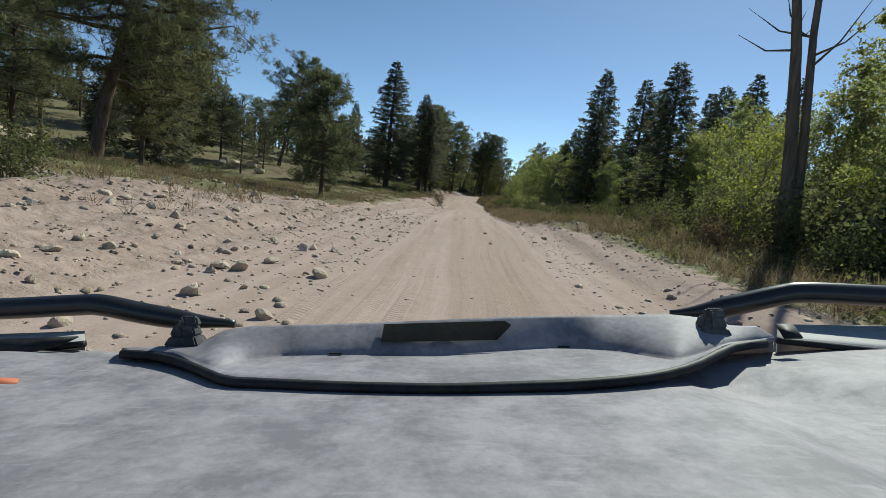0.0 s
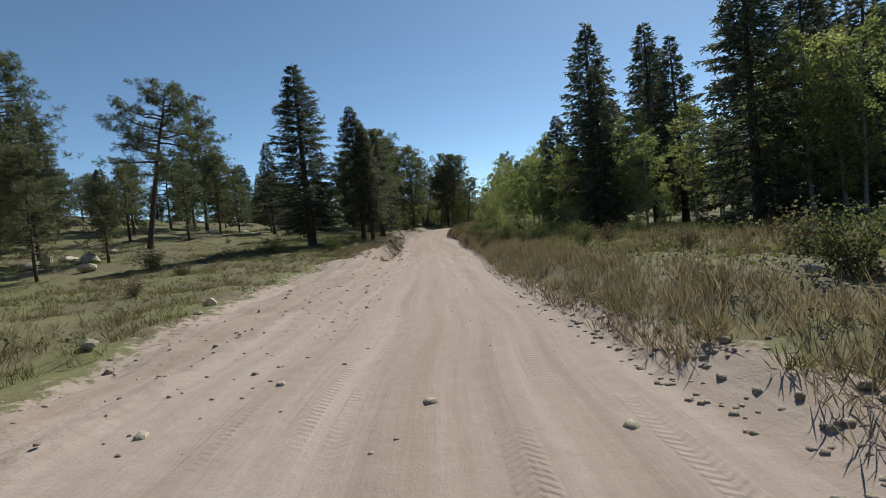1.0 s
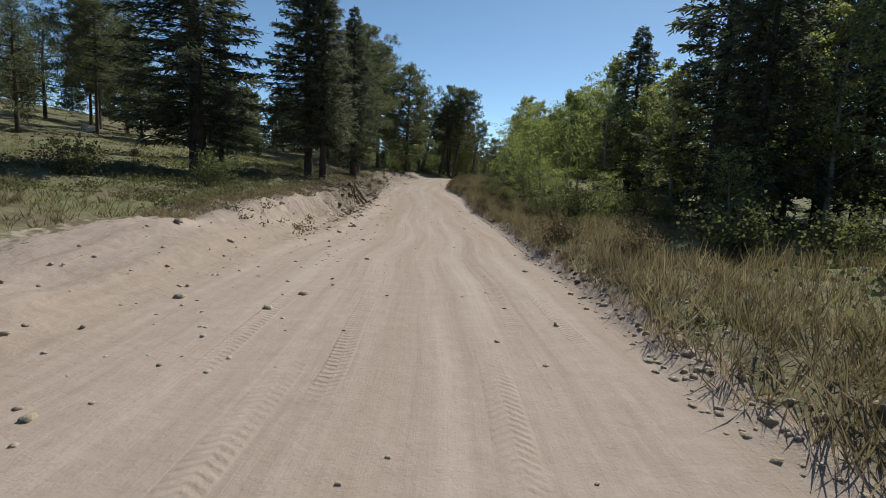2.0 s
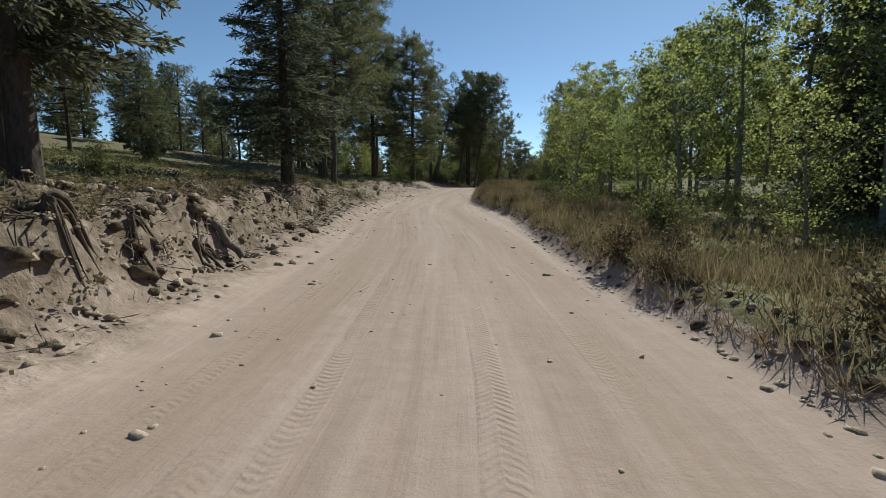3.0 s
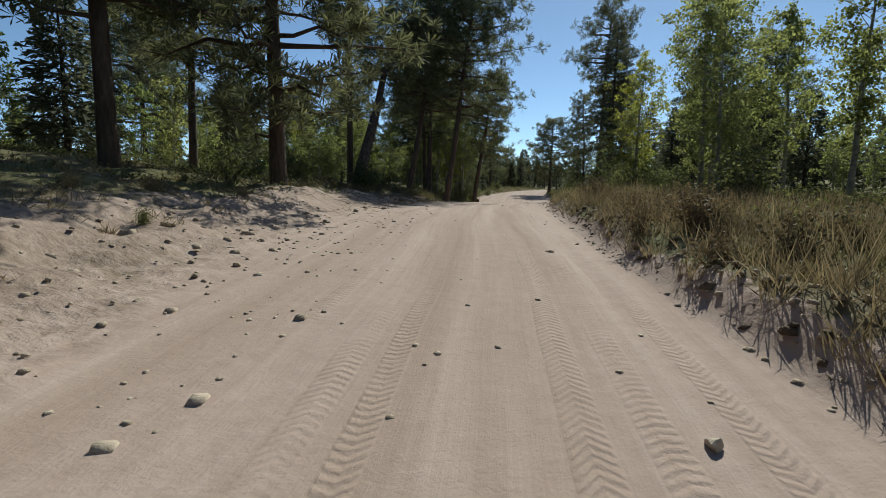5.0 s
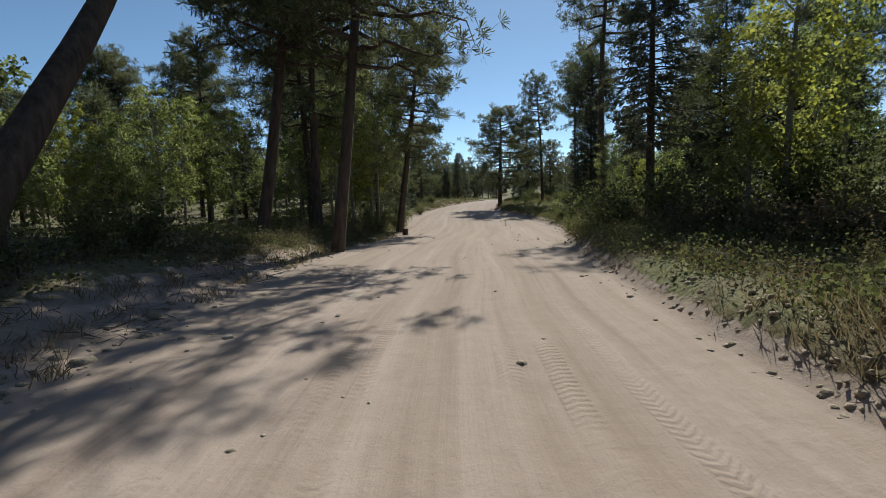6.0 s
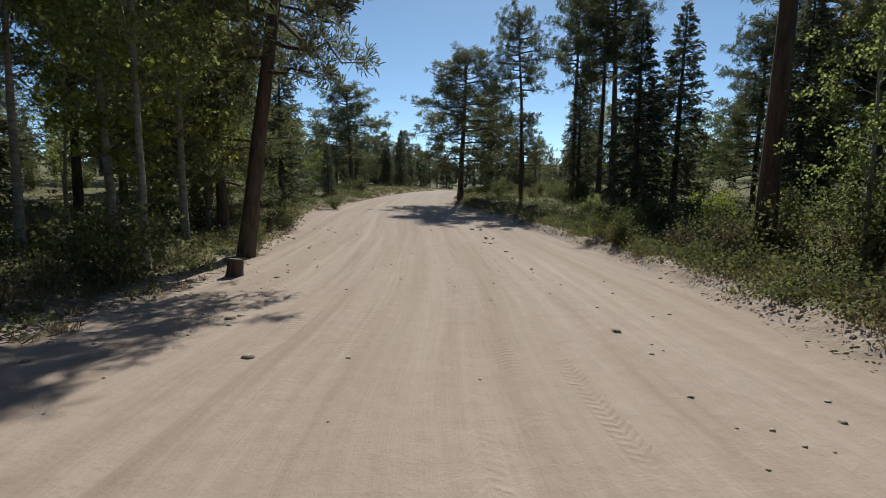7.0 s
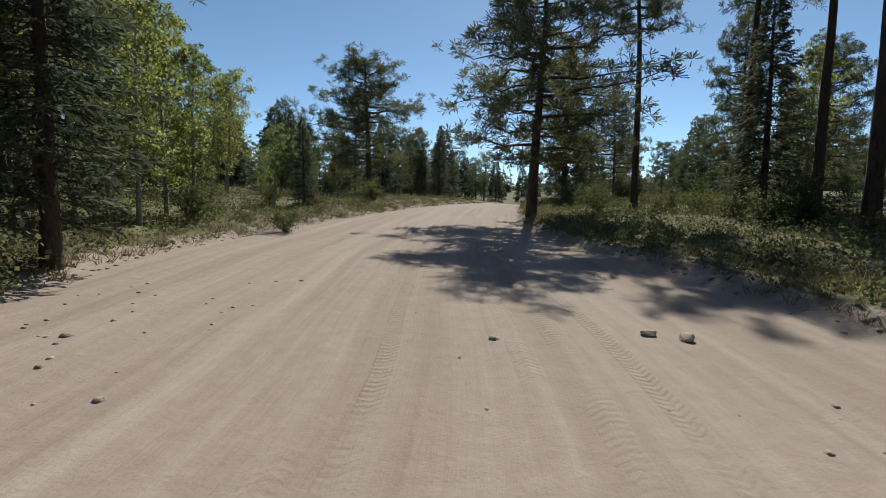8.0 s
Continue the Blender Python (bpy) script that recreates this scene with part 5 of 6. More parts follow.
def gravel(name, places, sizes, material, label, seed):
    """Small stones or clods: eight-cornered lumps joined into one heap."""
    r = np.random.RandomState(seed)
    box = np.array([[x, y, z] for z in (-0.5, 0.5) for y in (-0.5, 0.5) for x in (-0.5, 0.5)])
    quad = np.array([[0, 2, 3, 1], [4, 5, 7, 6], [0, 1, 5, 4], [2, 6, 7, 3], [0, 4, 6, 2], [1, 3, 7, 5]])
    k = len(places)
    v = box[None] * (1 + r.uniform(-0.3, 0.3, (k, 8, 3)))
    v[:, 4:, :2] *= 0.65
    v *= sizes[:, None, None] * np.array([1.2, 0.95, 0.5])
    th = r.uniform(0, 6.28, k)
    c, s = np.cos(th)[:, None], np.sin(th)[:, None]
    v = np.stack([v[..., 0] * c - v[..., 1] * s, v[..., 0] * s + v[..., 1] * c, v[..., 2]], -1) + places[:, None]
    heap = Heap()
    heap.v, heap.f, heap.n = [v.reshape(-1, 3)], [(quad[None] + 8 * np.arange(k)[:, None, None]).reshape(-1, 4)], 8 * k
    return tagged(new(name, heap.mesh(name, material)), label, "gravel", kind="stuff")


def strewn(r, count, y0, y1, s0, s1, power=1.0):
    y = r.uniform(y0, y1, count)
    x = road_x(y) + s0 + (s1 - s0) * r.rand(count) ** power
    return np.stack([x, y, ground(x, y)], 1)


r = np.random.RandomState(77)
pebbles = np.concatenate([strewn(r, 5200, 0, 19, -10, -1.4), strewn(r, 1300, 0, 18, 1.6, 5.2), strewn(r, 1500, 20, 100, -4.5, -1.4), strewn(r, 500, 20, 130, 1.8, 3.2),
                          strewn(r, 450, 2, 135, -2.2, 2.2), strewn(r, 500, 76, 98, -8, -1.5), strewn(r, 400, 96, 135, -4.5, -2.2)])
gravel("gravel", pebbles, r.uniform(0.015, 0.05, len(pebbles)) * (1 + 1.4 * (r.rand(len(pebbles)) > 0.9)), M_STONE, "loose pebbles and small stones strewn over the sand", 78)


def clod_material():
    w = Mat("dry_soil", rough=0.97, spec=0.1)
    f = w.noise(20, 5, 0.65)
    w.color(w.ramp(f, [(0.3, (0.24, 0.185, 0.135)), (0.7, (0.42, 0.34, 0.26))])).normal(w.bump(f, 0.8, 0.03))
    return w.m


M_CLOD = clod_material()
clods = np.concatenate([strewn(r, 5600, 54, 77, -7.2, -2.7), strewn(r, 900, 77, 97, -8.5, -2.8), verge(r, 3400, 18, 104, -0.05, 0.75), verge(r, 600, 98, 140, 0.0, 0.6, -1), verge(r, 500, 104, 145, 0.0, 0.6)])
gravel("soil_clods", clods, r.uniform(0.02, 0.075, len(clods)) * (1 + 1.2 * (r.rand(len(clods)) > 0.9) * (clods[:, 0] < road_x(clods[:, 1]))), M_CLOD, "crumbling brown clods of soil along the eroded banks", 79)

fresh_soil = Mat("damp_soil", rough=0.97, spec=0.1)
lump = fresh_soil.noise(9, 6, 0.7)
fresh_soil.color(fresh_soil.ramp(lump, [(0.3, (0.07, 0.05, 0.035)), (0.55, (0.16, 0.118, 0.083)), (0.75, (0.3, 0.235, 0.175))])).normal(fresh_soil.bump(lump, 1.0, 0.06))
lumps = np.concatenate([patchy(verge(r, 900, 52, 66, 0.9, 3.4, -1), 2.0, 83, 0.55), patchy(verge(r, 700, 40, 100, 0.15, 0.55), 3.0, 85, 0.6), patchy(verge(r, 500, 63, 76, 0.5, 3.4, -1), 1.6, 87, 0.5)])
gravel("turned_soil", lumps, np.where((lumps[:, 0] > road_x(lumps[:, 1])) | (lumps[:, 1] > 63), 0.55, 1.0) * r.uniform(0.06, 0.17, len(lumps)) * (1 + 0.9 * (r.rand(len(lumps)) > 0.9)), fresh_soil.m, "dark broken lumps of soil fallen from the undercut bank", 80)

# dead twigs, root ends and needles lying about
h = Heap()
lie = np.concatenate([strewn(r, 3800, 50, 78, -8.5, -2.9), strewn(r, 1400, 98, 126, -9, -3.6), strewn(r, 900, 60, 100, 3.2, 7)])
lie = np.repeat(patchy(lie, 1.9, 81, 0.6), 5, 0) + np.concatenate([r.normal(0, 0.16, (5 * len(patchy(lie, 1.9, 81, 0.6)), 2)), r.uniform(0.0, 0.09, (5 * len(patchy(lie, 1.9, 81, 0.6)), 1))], 1)
h.tris(wedges(lie, unit(np.concatenate([r.normal(0, 1, (len(lie), 2)), r.normal(0.05, 0.25, (len(lie), 1))], 1)), r.uniform(0.08, 0.45, len(lie)), 0.014, r))
cover("dead_twigs", h, M_DEAD, "litter of dead twigs and root ends on the bank", "twigs")

# ---------------------------------------------------------------- roots, stump, fallen wood


def wood_thing(name, lines, label, category, material=None):
    """Bare roots or branches: each line is (points, thick end, thin end)."""
    heap = Heap()
    for pts, a, b in lines:
        pts = np.asarray(pts, float)
        t = np.linspace(0, 1, 3 * len(pts))
        fine = np.stack([np.interp(t, np.linspace(0, 1, len(pts)), pts[:, c]) for c in range(3)], 1)
        fine[1:-1] += np.random.RandomState(len(pts) * 7).normal(0, a * 0.3, fine[1:-1].shape)
        heap.tube(fine, np.linspace(a, b, len(fine)), 7)
    return tagged(new(name, heap.mesh(name, material or M_DEAD, True)), label, category)


def root_ball(x, y, reach, seed, label):
    """Bare roots that fan out of the bank, wind down it and fork."""
    r = np.random.RandomState(seed)
    top = np.array([x, y, height(x, y) + 0.1])
    base = thing("exposed_roots", label, "roots")
    base.matrix_basis = pose(*top)
    for k in range(11):
        th, bow = r.uniform(-1.9, 1.7), r.normal(0, 0.7)
        long = reach * r.uniform(0.35, 0.85)
        heap = Heap()
        for fork in range(r.randint(1, 4)):
            line = []
            for u in np.linspace(0, 1, 9):
                a = th + bow * u + (fork - 0.5) * 0.9 * max(0, u - 0.35) * (fork > 0)
                q = np.array([math.cos(a), math.sin(a)]) * long * u + r.normal(0, 0.025, 2) * u
                lift = height(top[0] + q[0], top[1] + q[1]) - top[2] + 0.05 * math.sin(5 * u + k) + 0.03 - 0.14 * u ** 4
                line.append((q[0], q[1], lift if u > 0 else 0.0))
            heap.tube(line, np.linspace(r.uniform(0.014, 0.034), 0.004, 9) * (1 if fork == 0 else 0.6), 6)
        part("root", heap.mesh("root", M_BARK, True), base)
    return base


root_ball(-2.19, 55.64, 1.0, 4, "bare gnarled roots hanging out of the eroded bank")
root_ball(-2.07, 58.14, 1.2, 8, "tangle of dead roots in the eroded bank")
root_ball(-2.09, 56.72, 0.6, 12, "bare gnarled roots hanging out of the eroded bank")
root_ball(-3.23, 55.60, 1.3, 15, "spreading roots at the foot of a conifer")
wood_thing("log", [([(-2.10, 58.73, height(-2.10, 58.73) + 0.1), (-1.68, 58.79, height(-1.68, 58.79) + 0.08)], 0.07, 0.05)], "short broken log lying on the bank", "log")
wood_thing("branch", [([(-0.75, 85.81, height(-0.75, 85.81) + 0.05), (-0.36, 85.36, height(-0.36, 85.36) + 0.05)], 0.022, 0.014)], "broken dead branch lying in the sand", "branch")
wood_thing("branch", [([(-0.58, 86.71, height(-0.58, 86.71) + 0.04), (-0.38, 86.69, height(-0.38, 86.69) + 0.06)], 0.016, 0.01)], "broken dead branch lying in the sand", "branch")
wood_thing("branch", [([(-0.14, 85.14, height(-0.14, 85.14) + 0.03), (-0.22, 85.55, height(-0.22, 85.55) + 0.08)], 0.018, 0.01)], "broken dead branch lying in the sand", "branch")
wood_thing("branch", [([(-0.73, 85.95, height(-0.73, 85.95) + 0.04), (-0.37, 85.31, height(-0.37, 85.31) + 0.06), (-0.19, 86.01, height(-0.19, 86.01) + 0.1)], 0.014, 0.006)], "crooked dead branch lying on the road edge", "branch")
wood_thing("branch", [([(-0.67, 83.91, height(-0.67, 83.91) + 0.03), (-0.36, 84.80, height(-0.36, 84.80) + 0.05)], 0.012, 0.005)], "crooked dead branch lying on the road edge", "branch")



def stump(x, y, wide, tall, lean=(0, 6)):
    base = thing("tree_stump", "short weathered tree stump beside the road", "stump")
    base.matrix_basis = pose(x, y, height(x, y) - 0.04, *lean)
    bark, top = Heap(), Heap()
    bark.tube([(0, 0, 0), (0, 0, tall * 0.3), (0, 0, tall)], [wide * 0.62, wide * 0.52, wide * 0.48], 14)
    top.tube([(0, 0, tall - 0.012), (0, 0, tall)], [wide * 0.478, 0.003], 14)
    part("bark", bark.mesh("bark", M_BARK, True), base)
    part("cut_face", top.mesh("cut_face", M_DEAD), base, "grey cracked cut face")
    return base


def snag(x, y, tall):
    """A dead twin-stemmed tree with bare twigs."""
    base = thing("dead_tree", "dead bare tree with two grey stems and dry twigs", "dead tree")
    base.matrix_basis = pose(x, y, height(x, y))
    r = np.random.RandomState(9)
    for k, (lean, wide) in enumerate((((-1.05, 0.2), 0.15), ((-0.75, 0.1), 0.1))):
        hp = Heap()
        line = bend(tall * (1 - 0.1 * k), lean, r, 12, 0.05)
        line[:, 0] += 0.22 * k
        hp.tube(line, trunk_radii(line, wide, 0.03), 9)
        for b in range(16):
            z = tall * r.uniform(0.4, 0.95)
            p = on_line(line, z)
            th, reach = r.uniform(0, 6.28), r.uniform(0.6, 1.9)
            end = p + np.array([math.cos(th) * reach, math.sin(th) * reach, r.uniform(0.2, 1.3)])
            mid = (p + end) / 2 - (0, 0, 0.2)
            hp.tube([p, mid, end], [0.035, 0.02, 0.005], 5)
        part("stem", hp.mesh("stem", M_DEAD, True), base)
    return base


stump(10.26, 124.75, 0.27, 0.34)
snag(8.32, 12.58, 11)
stump(11.23, 131.52, 0.2, 0.45, (4, 14))


# ---------------------------------------------------------------- the off-road buggy, as it stands where the drive begins


def dusty_plastic(name, base, dust, rough):
    w = Mat(name, rough=rough, spec=0.25)
    big, fine, scratch = w.noise(9, 6, 0.68), w.noise(75, 4, 0.6), w.noise(22, 3, 0.5, stretch=(0.6, 3.0, 1))
    veil = w.math("ADD", w.math("MULTIPLY", big, 0.75), w.math("MULTIPLY", fine, 0.25))
    col = w.mix(w.ramp(veil, [(0.4, (0.05, 0.05, 0.05)), (0.6, (1, 1, 1))]), base, dust)
    col = w.mix(w.ramp(scratch, [(0.62, (0, 0, 0)), (0.72, (0.35, 0.35, 0.35))]), col, tuple(min(1, 1.25 * c) for c in dust))
    w.color(col).normal(w.bump(fine, 0.15, 0.004))
    return w.m


def buggy():
    # x right, y ahead, z up, in metres from the driver's camera mount; the base lies on the sand below it
    eye = drive_pose(0.0, 0.0, 1.2, 0.78, -6.32, 6.44)
    frame_of = eye @ Matrix(((1, 0, 0, 0), (0, 0, 1, 0), (0, -1, 0, 0), (0, 0, 0, 1)))
    foot = Vector((0.0, 0.3, -1.22))
    base = thing("off_road_buggy", "dusty grey off-road buggy with black bars on the sandy road", "buggy")
    base.matrix_basis = frame_of @ Matrix.Translation(foot)
    grey = dusty_plastic("dusty_grey_plastic", (0.18, 0.168, 0.179), (0.33, 0.304, 0.318), 0.64)
    pale = dusty_plastic("dusty_pale_plastic", (0.3, 0.3, 0.3), (0.38, 0.365, 0.345), 0.65)
    black = dusty_plastic("black_rubber", (0.012, 0.012, 0.013), (0.035, 0.033, 0.03), 0.6)
    film_black = dusty_plastic("matt_black_film", (0.006, 0.006, 0.007), (0.016, 0.015, 0.014), 0.95)
    worn = dusty_plastic("worn_rubber", (0.04, 0.04, 0.042), (0.13, 0.125, 0.12), 0.7)
    steel = Mat("black_powder_coat", rough=0.28, spec=0.5)
    steel.color(steel.mix(steel.noise(40, 3), (0.012, 0.013, 0.015), (0.03, 0.03, 0.03)))
    steel = steel.m
    red = Mat("faded_red_print", rough=0.6).color((0.5, 0.16, 0.08)).m
    rim_metal = Mat("wheel_alloy", rough=0.4, metal=0.8).color((0.3, 0.3, 0.31)).m

    def at(px, py, far):
        """A place on a surface from its slant to the side, its slant downwards and its distance ahead."""
        return np.array([(px - 784) / 870.8 * far, far, -(py - 441) / 870.8 * far]) - np.array(foot)

    def add(name, me, parent=base, label="", solid=0.0):
        ob = part(name, me, parent, label)
        if solid:
            md = ob.modifiers.new("thickness", "SOLIDIFY")
            md.thickness, md.offset = solid, -1
        return ob

    def sheet(name, rows, material):
        g = np.array(rows, float)
        ny, nx = g.shape[:2]
        i = np.arange(nx * ny).reshape(ny, nx)
        f = np.stack([i[:-1, :-1], i[:-1, 1:], i[1:, 1:], i[1:, :-1]], -1).reshape(-1, 4)
        me = flat_mesh(name, g.reshape(-1, 3).tolist(), f.tolist())
        me.materials.append(material)
        return me

    def tube(name, pts, radius, material, sides=14, taper=0.0):
        pts = np.array(pts)
        t = np.linspace(0, 1, 40)
        k = np.linspace(0, 1, len(pts))
        fine = np.stack([glide(t, k, pts[:, c]) for c in range(3)], 1)
        hp = Heap()
        hp.tube(np.concatenate([fine[:1], fine, fine[-1:]]), np.concatenate([[0.001], radius * (1 - taper * smooth(0.72, 1.0, t)), [0.001]]), sides)
        return hp.mesh(name, material, True)

    # the hood: a broad panel that swells a little towards the front corners
    xs, ys = np.linspace(-0.98, 0.98, 41), np.linspace(0.1, 0.97, 22)
    X, Y = np.meshgrid(xs, ys)
    Z = -0.212 + 0.016 * smooth(0.42, 0.85, np.abs(X)) * smooth(0.55, 0.95, Y) - 0.05 * smooth(0.75, 1.0, np.abs(X)) * (1 - smooth(0.6, 0.95, Y))
    Z -= 0.03 * smooth(0.36, 0.5, X) * (1 - smooth(0.0, 0.07, Y - 0.863 + 0.654 * (X - 0.432)))
    add("hood", sheet("hood", np.stack([X, Y, Z], -1) - np.array(foot), grey), solid=0.006)

    # the storage lid: a dished panel with a flat ledge, a steep front wall that turns the corners, and a curved back edge
    px = np.linspace(216, 1370, 78)
    rim = np.interp(px, (216, 310, 345, 380, 450, 600, 784, 1000, 1100, 1218, 1250, 1285, 1370), (619, 625, 645, 664, 670, 677, 681, 674, 667, 649, 628, 610, 598))
    near = np.interp(px, (216, 310, 380, 450, 600, 784, 1000, 1100, 1218, 1285, 1370), (0.91, 0.89, 0.77, 0.755, 0.735, 0.725, 0.735, 0.75, 0.79, 0.9, 0.92))
    foot_row = np.interp(px, (216, 310, 345, 380, 430, 500, 600, 784, 1000, 1100, 1200, 1250, 1285, 1370), (618, 621, 638, 650, 636, 630, 628, 628, 614, 622, 639, 624, 607, 597))
    foot_far = np.interp(px, (216, 310, 380, 430, 500, 784, 1000, 1100, 1200, 1285, 1370), (0.915, 0.895, 0.8, 0.88, 0.92, 0.93, 0.985, 0.93, 0.83, 0.905, 0.922))
    top_row = np.interp(px, (216, 310, 355, 400, 450, 640, 784, 910, 1090, 1180, 1230, 1290, 1340, 1370), (616, 612, 606, 583, 577, 572, 566, 560, 558, 556, 561, 576, 578, 596))
    top_far = np.interp(px, (216, 310, 400, 784, 1000, 1090, 1230, 1290, 1370), (0.92, 0.93, 0.98, 0.985, 1.02, 1.02, 0.98, 0.96, 0.925))
    rows = []
    for v in (0, 0.04, 0.1, 0.3, 0.6, 0.85, 0.95, 1.0):
        lip = 0.008 * (1 - smooth(0, 0.1, v))
        rows.append([at(a, b + (c - b) * v, d + (e - d) * v) - np.array([0, 0, lip]) for a, b, c, d, e in zip(px, rim, foot_row, near, foot_far)])
    for v in (0.08, 0.25, 0.5, 0.75, 0.92, 1.0):
        rows.append([at(a, b + (c - b) * v, d + (e - d) * v ** 1.3) for a, b, c, d, e in zip(px, foot_row, top_row, foot_far, top_far)])
    rows.append([at(a, c + 1, e + 0.03) for a, c, e in zip(px, top_row, top_far)])
    rows.append([at(a, c + 14, e + 0.06) for a, c, e in zip(px, top_row, top_far)])
    rows.append([at(a, c + 70, e + 0.07) for a, c, e in zip(px, top_row, top_far)])
    lid = add("storage_lid", sheet("storage_lid", rows, grey), solid=0.008)
    add("gasket", tube("gasket", [at(a, b + 8, d - 0.003) for a, b, d in zip(px[::4], rim[::4], near[::4])], 0.0085, black, 8), lid, "black rubber edge")
    def on_wall(a, b, proud):
        """A place on the lid's front wall, a little proud of it."""
        lo, hi = np.interp(a, px, foot_row), np.interp(a, px, top_row)
        d0, d1 = np.interp(a, px, foot_far), np.interp(a, px, top_far)
        v = np.clip((lo - b) / (lo - hi), 0, 1)
        return at(a, b, d0 + (d1 - d0) * v ** 1.3 - proud)

    sticker = []
    for v in np.linspace(0, 1, 6):
        end = np.interp(v, (0, 0.22, 1), (893, 906, 880))
        sticker.append([on_wall(680 - 6 * v + (end - 680 + 6 * v) * u, 574 - 6 * u + (32 + 2 * u) * v, 0.009) for u in np.linspace(0, 1, 14)])
    add("decal", sheet("decal", sticker, film_black), lid, "black arrow-shaped sticker")
    for a, b in ((594, 626), (998, 614)):
        slot = bmesh.new()
        bmesh.ops.create_cube(slot, size=1.0)
        bmesh.ops.transform(slot, matrix=Matrix.Translation(Vector(on_wall(a, b, 0.004))) @ Matrix.Diagonal((0.024, 0.004, 0.003, 1)), verts=slot.verts)
        me = bpy.data.meshes.new("slot")
        slot.to_mesh(me), slot.free()
        me.materials.append(black)
        add("slot", me, lid)

    # rubber hold-down latches
    for a, b in ((330, 604), (1258, 590)):
        c = Vector(at(a, b, 0.945))
        bm = bmesh.new()
        for wide, deep, low, high, slide in ((0.066, 0.05, -0.006, 0.012, 0.0), (0.05, 0.034, 0.012, 0.034, 0.0), (0.042, 0.018, 0.03, 0.048, 0.006), (0.012, 0.04, 0.01, 0.045, -0.004)):
            r = bmesh.ops.create_cube(bm, size=1.0)
            for v in r["verts"]:
                top = 0.72 if v.co.z > 0 else 1.0
                v.co = Vector((v.co.x * wide * top + slide, v.co.y * deep * top, low if v.co.z < 0 else high)) + c
        bmesh.ops.bevel(bm, geom=bm.edges[:], offset=0.003, segments=2, affect="EDGES")
        me = bpy.data.meshes.new("latch")
        bm.to_mesh(me), bm.free()
        me.materials.append(worn)
        add("latch", me, base, "black rubber hold-down latch")

    # bumper bars at both corners
    left = [at(-160, 552, 1.12), at(20, 546, 1.12), at(140, 540, 1.13), at(185, 541, 1.13), at(260, 556, 1.15), at(340, 568, 1.17), at(416, 574, 1.18)]
    right = [at(1740, 534, 1.12), at(1560, 524, 1.12), at(1430, 518, 1.13), at(1385, 522, 1.14), at(1310, 538, 1.16), at(1250, 550, 1.18), at(1186, 556, 1.2)]
    for pts in (left, right):
        add("bumper_bar", tube("bumper_bar", pts, 0.0245, steel, taper=0.62), base, "glossy black bumper bar")

    # fender tops in paler plastic with a dark seam
    for side, edge in ((-1, ((-190, 150), (598, 586), (640, 606))), (1, ((1376, 1760), (574, 580), (600, 640)))):
        (a0, a1), (t0, t1), (b0, b1) = edge
        rows = [[at(a0 + (a1 - a0) * u, (b0 + (b1 - b0) * u) * (1 - v) + (t0 + (t1 - t0) * u) * v, 0.97 + 0.13 * v) for u in np.linspace(0, 1, 12)] for v in np.linspace(0, 1, 5)]
        rows.append([p - np.array([0, -0.02, 0.25]) for p in rows[-1]])
        fender = add("fender", sheet("fender", rows, pale), base, "pale grey fender", solid=0.006)
        seam = [at(a0 + (a1 - a0) * u, b0 + (b1 - b0) * u + 3, 0.965) for u in (0, 0.3, 0.6, 1.0)]
        add("seam", tube("seam", seam, 0.007, black, 6), fender)
    wedge = sheet("vent_gap", [[at(1372, 576, 0.962), at(1402, 576, 0.962)], [at(1388, 600, 0.93), at(1420, 600, 0.93)]], black)
    add("vent_gap", wedge, base, "", solid=0.004)
    # black plate stands in for the shade in the gap under the left bar
    shade_gap = sheet("gap_shade_plate", [[at(-60, 603, 0.965), at(60, 600, 0.965), at(140, 597, 0.965)], [at(-60, 640, 0.94), at(40, 628, 0.945), at(108, 612, 0.95)]], black)
    add("gap_shade_plate", shade_gap, base, "", solid=0.004)
    tag = sheet("warning_label", [[at(-40, 668, 0.775), at(34, 672, 0.77)], [at(-40, 684, 0.75), at(30, 682, 0.755)]], red)
    add("warning_label", tag, base, "faded orange warning label", solid=0.002)

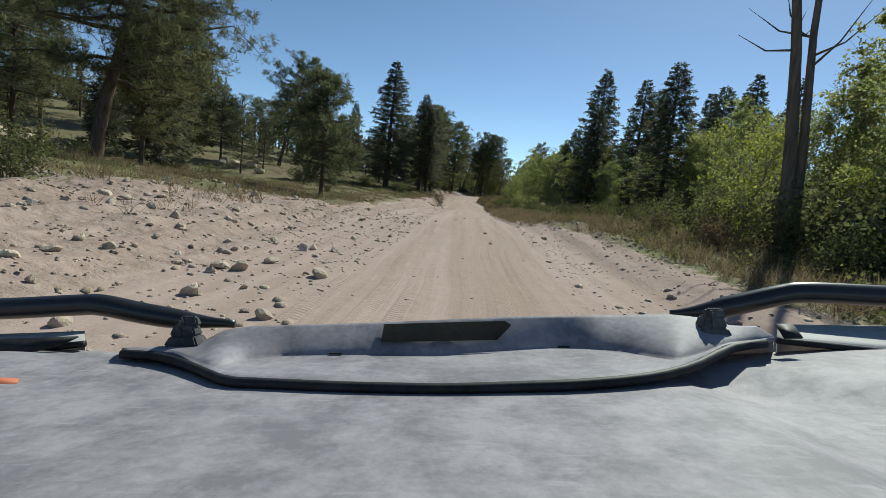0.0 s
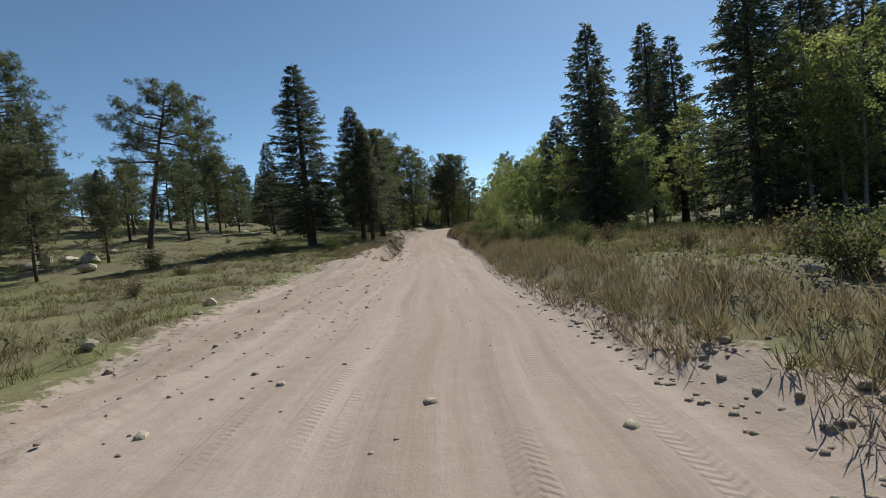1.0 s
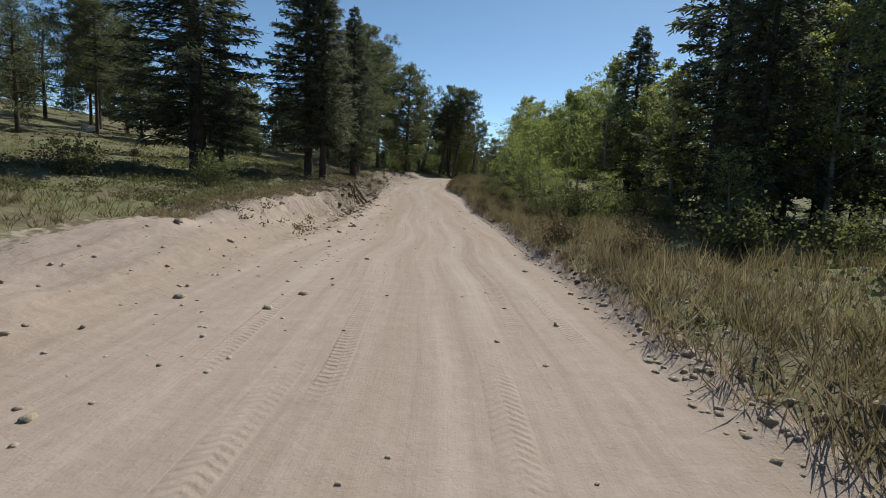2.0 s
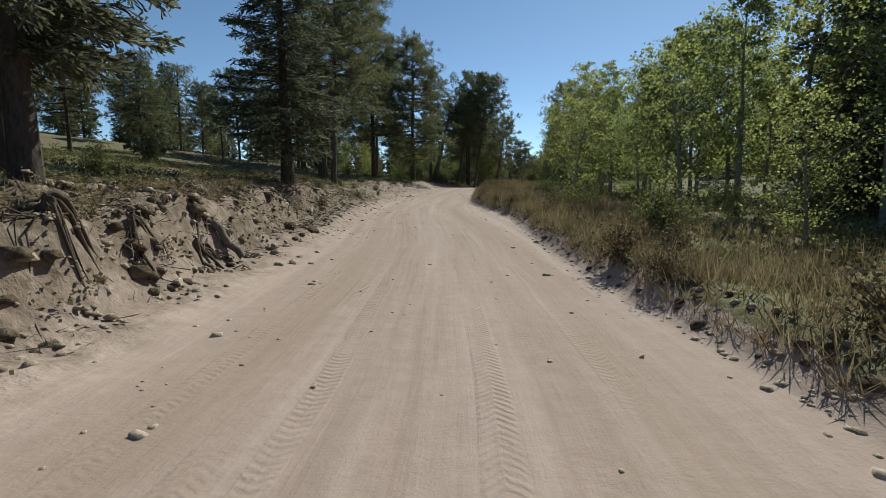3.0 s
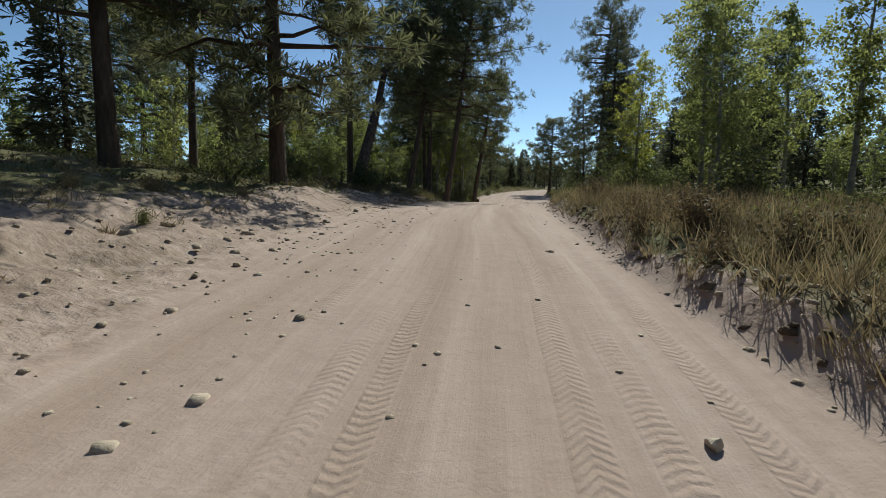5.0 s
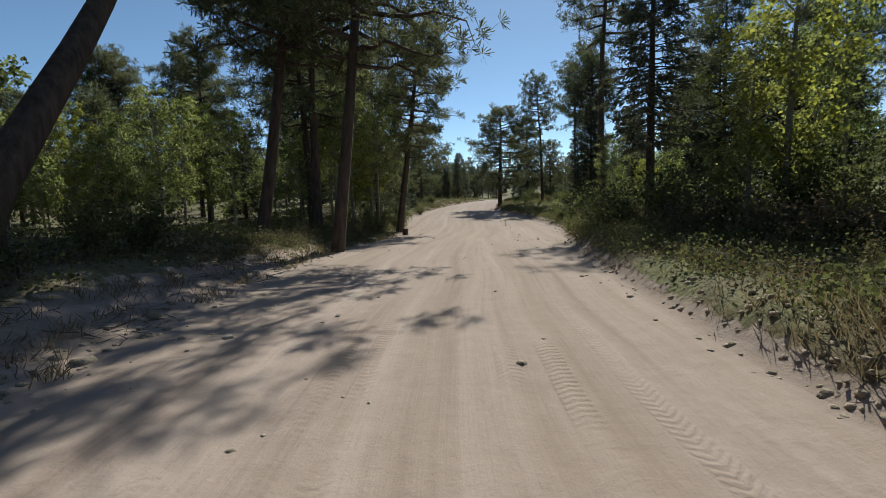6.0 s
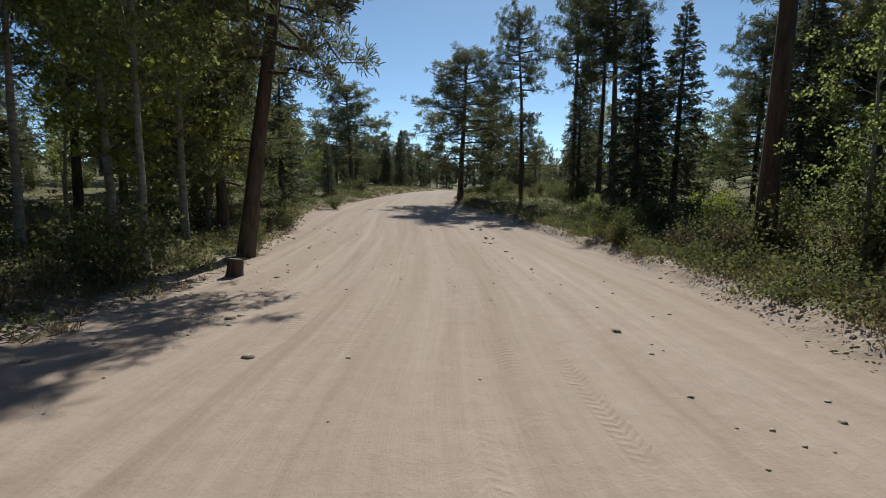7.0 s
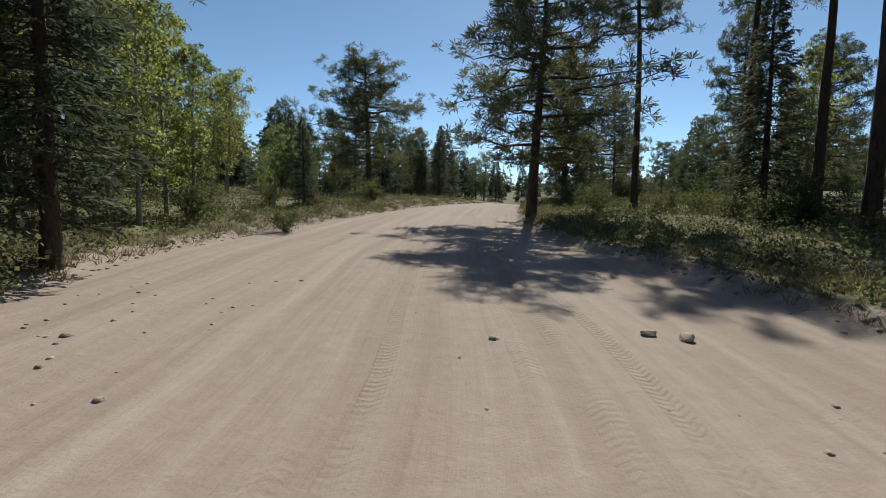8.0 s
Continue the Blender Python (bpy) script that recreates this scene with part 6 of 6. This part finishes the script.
    # nose, tub and wheels carry it
    for name, (x, y0, y1, z0, z1), material in (("nose", (0.5, 0.62, 1.08, -0.78, -0.26), grey), ("tub", (0.62, -1.5, 0.66, -0.86, -0.48), black)):
        bm = bmesh.new()
        bmesh.ops.create_cube(bm, size=1.0)
        for v in bm.verts:
            pinch = 0.86 if v.co.z < 0 else 1.0
            v.co = Vector((v.co.x * 2 * x * pinch, y0 if v.co.y < 0 else y1 - (0.12 if v.co.z < 0 else 0), z0 if v.co.z < 0 else z1)) - foot
        bmesh.ops.bevel(bm, geom=bm.edges[:], offset=0.05, segments=3, affect="EDGES")
        me = bpy.data.meshes.new(name)
        bm.to_mesh(me), bm.free()
        me.materials.append(material)
        add(name, me)
    for x in (-0.74, 0.74):
        for y in (0.85, -1.2):
            z = -0.9
            for _ in range(6):
                p = frame_of @ Vector((x, y, z))
                z += height(p.x, p.y) + 0.31 - p.z
            c = np.array([x, y, z]) - np.array(foot)
            ring = Heap()
            prof = ((-0.1, 0.2), (-0.13, 0.26), (-0.11, 0.32), (0.0, 0.335), (0.11, 0.32), (0.13, 0.26), (0.1, 0.2))
            th = np.linspace(0, 2 * np.pi, 33)
            g = [[c + (w, r * math.cos(t), r * math.sin(t)) for t in th] for w, r in prof]
            tyre = add("wheel", sheet("wheel", g, black), base, "knobbly black tyre", solid=0.01)
            lugs = Heap()
            for k in range(28):
                t = 2 * np.pi * k / 28
                for w in (-0.075, 0.0, 0.075):
                    q = t + (0.11 if w == 0 else 0)
                    o = c + np.array([w, 0.338 * math.cos(q), 0.338 * math.sin(q)])
                    lugs.tube([o - (0.028, 0, 0), o + (0.028, 0, 0)], [0.014, 0.014], 4)
            add("tread", lugs.mesh("tread", black), tyre)
            hub = Heap()
            out = 1 if x > 0 else -1
            hub.tube([c + (out * 0.04, 0, 0), c + (out * 0.085, 0, 0), c + (out * 0.09, 0, 0)], [0.2, 0.19, 0.03], 18)
            add("rim", hub.mesh("rim", rim_metal, True), tyre, "grey alloy rim")


buggy()
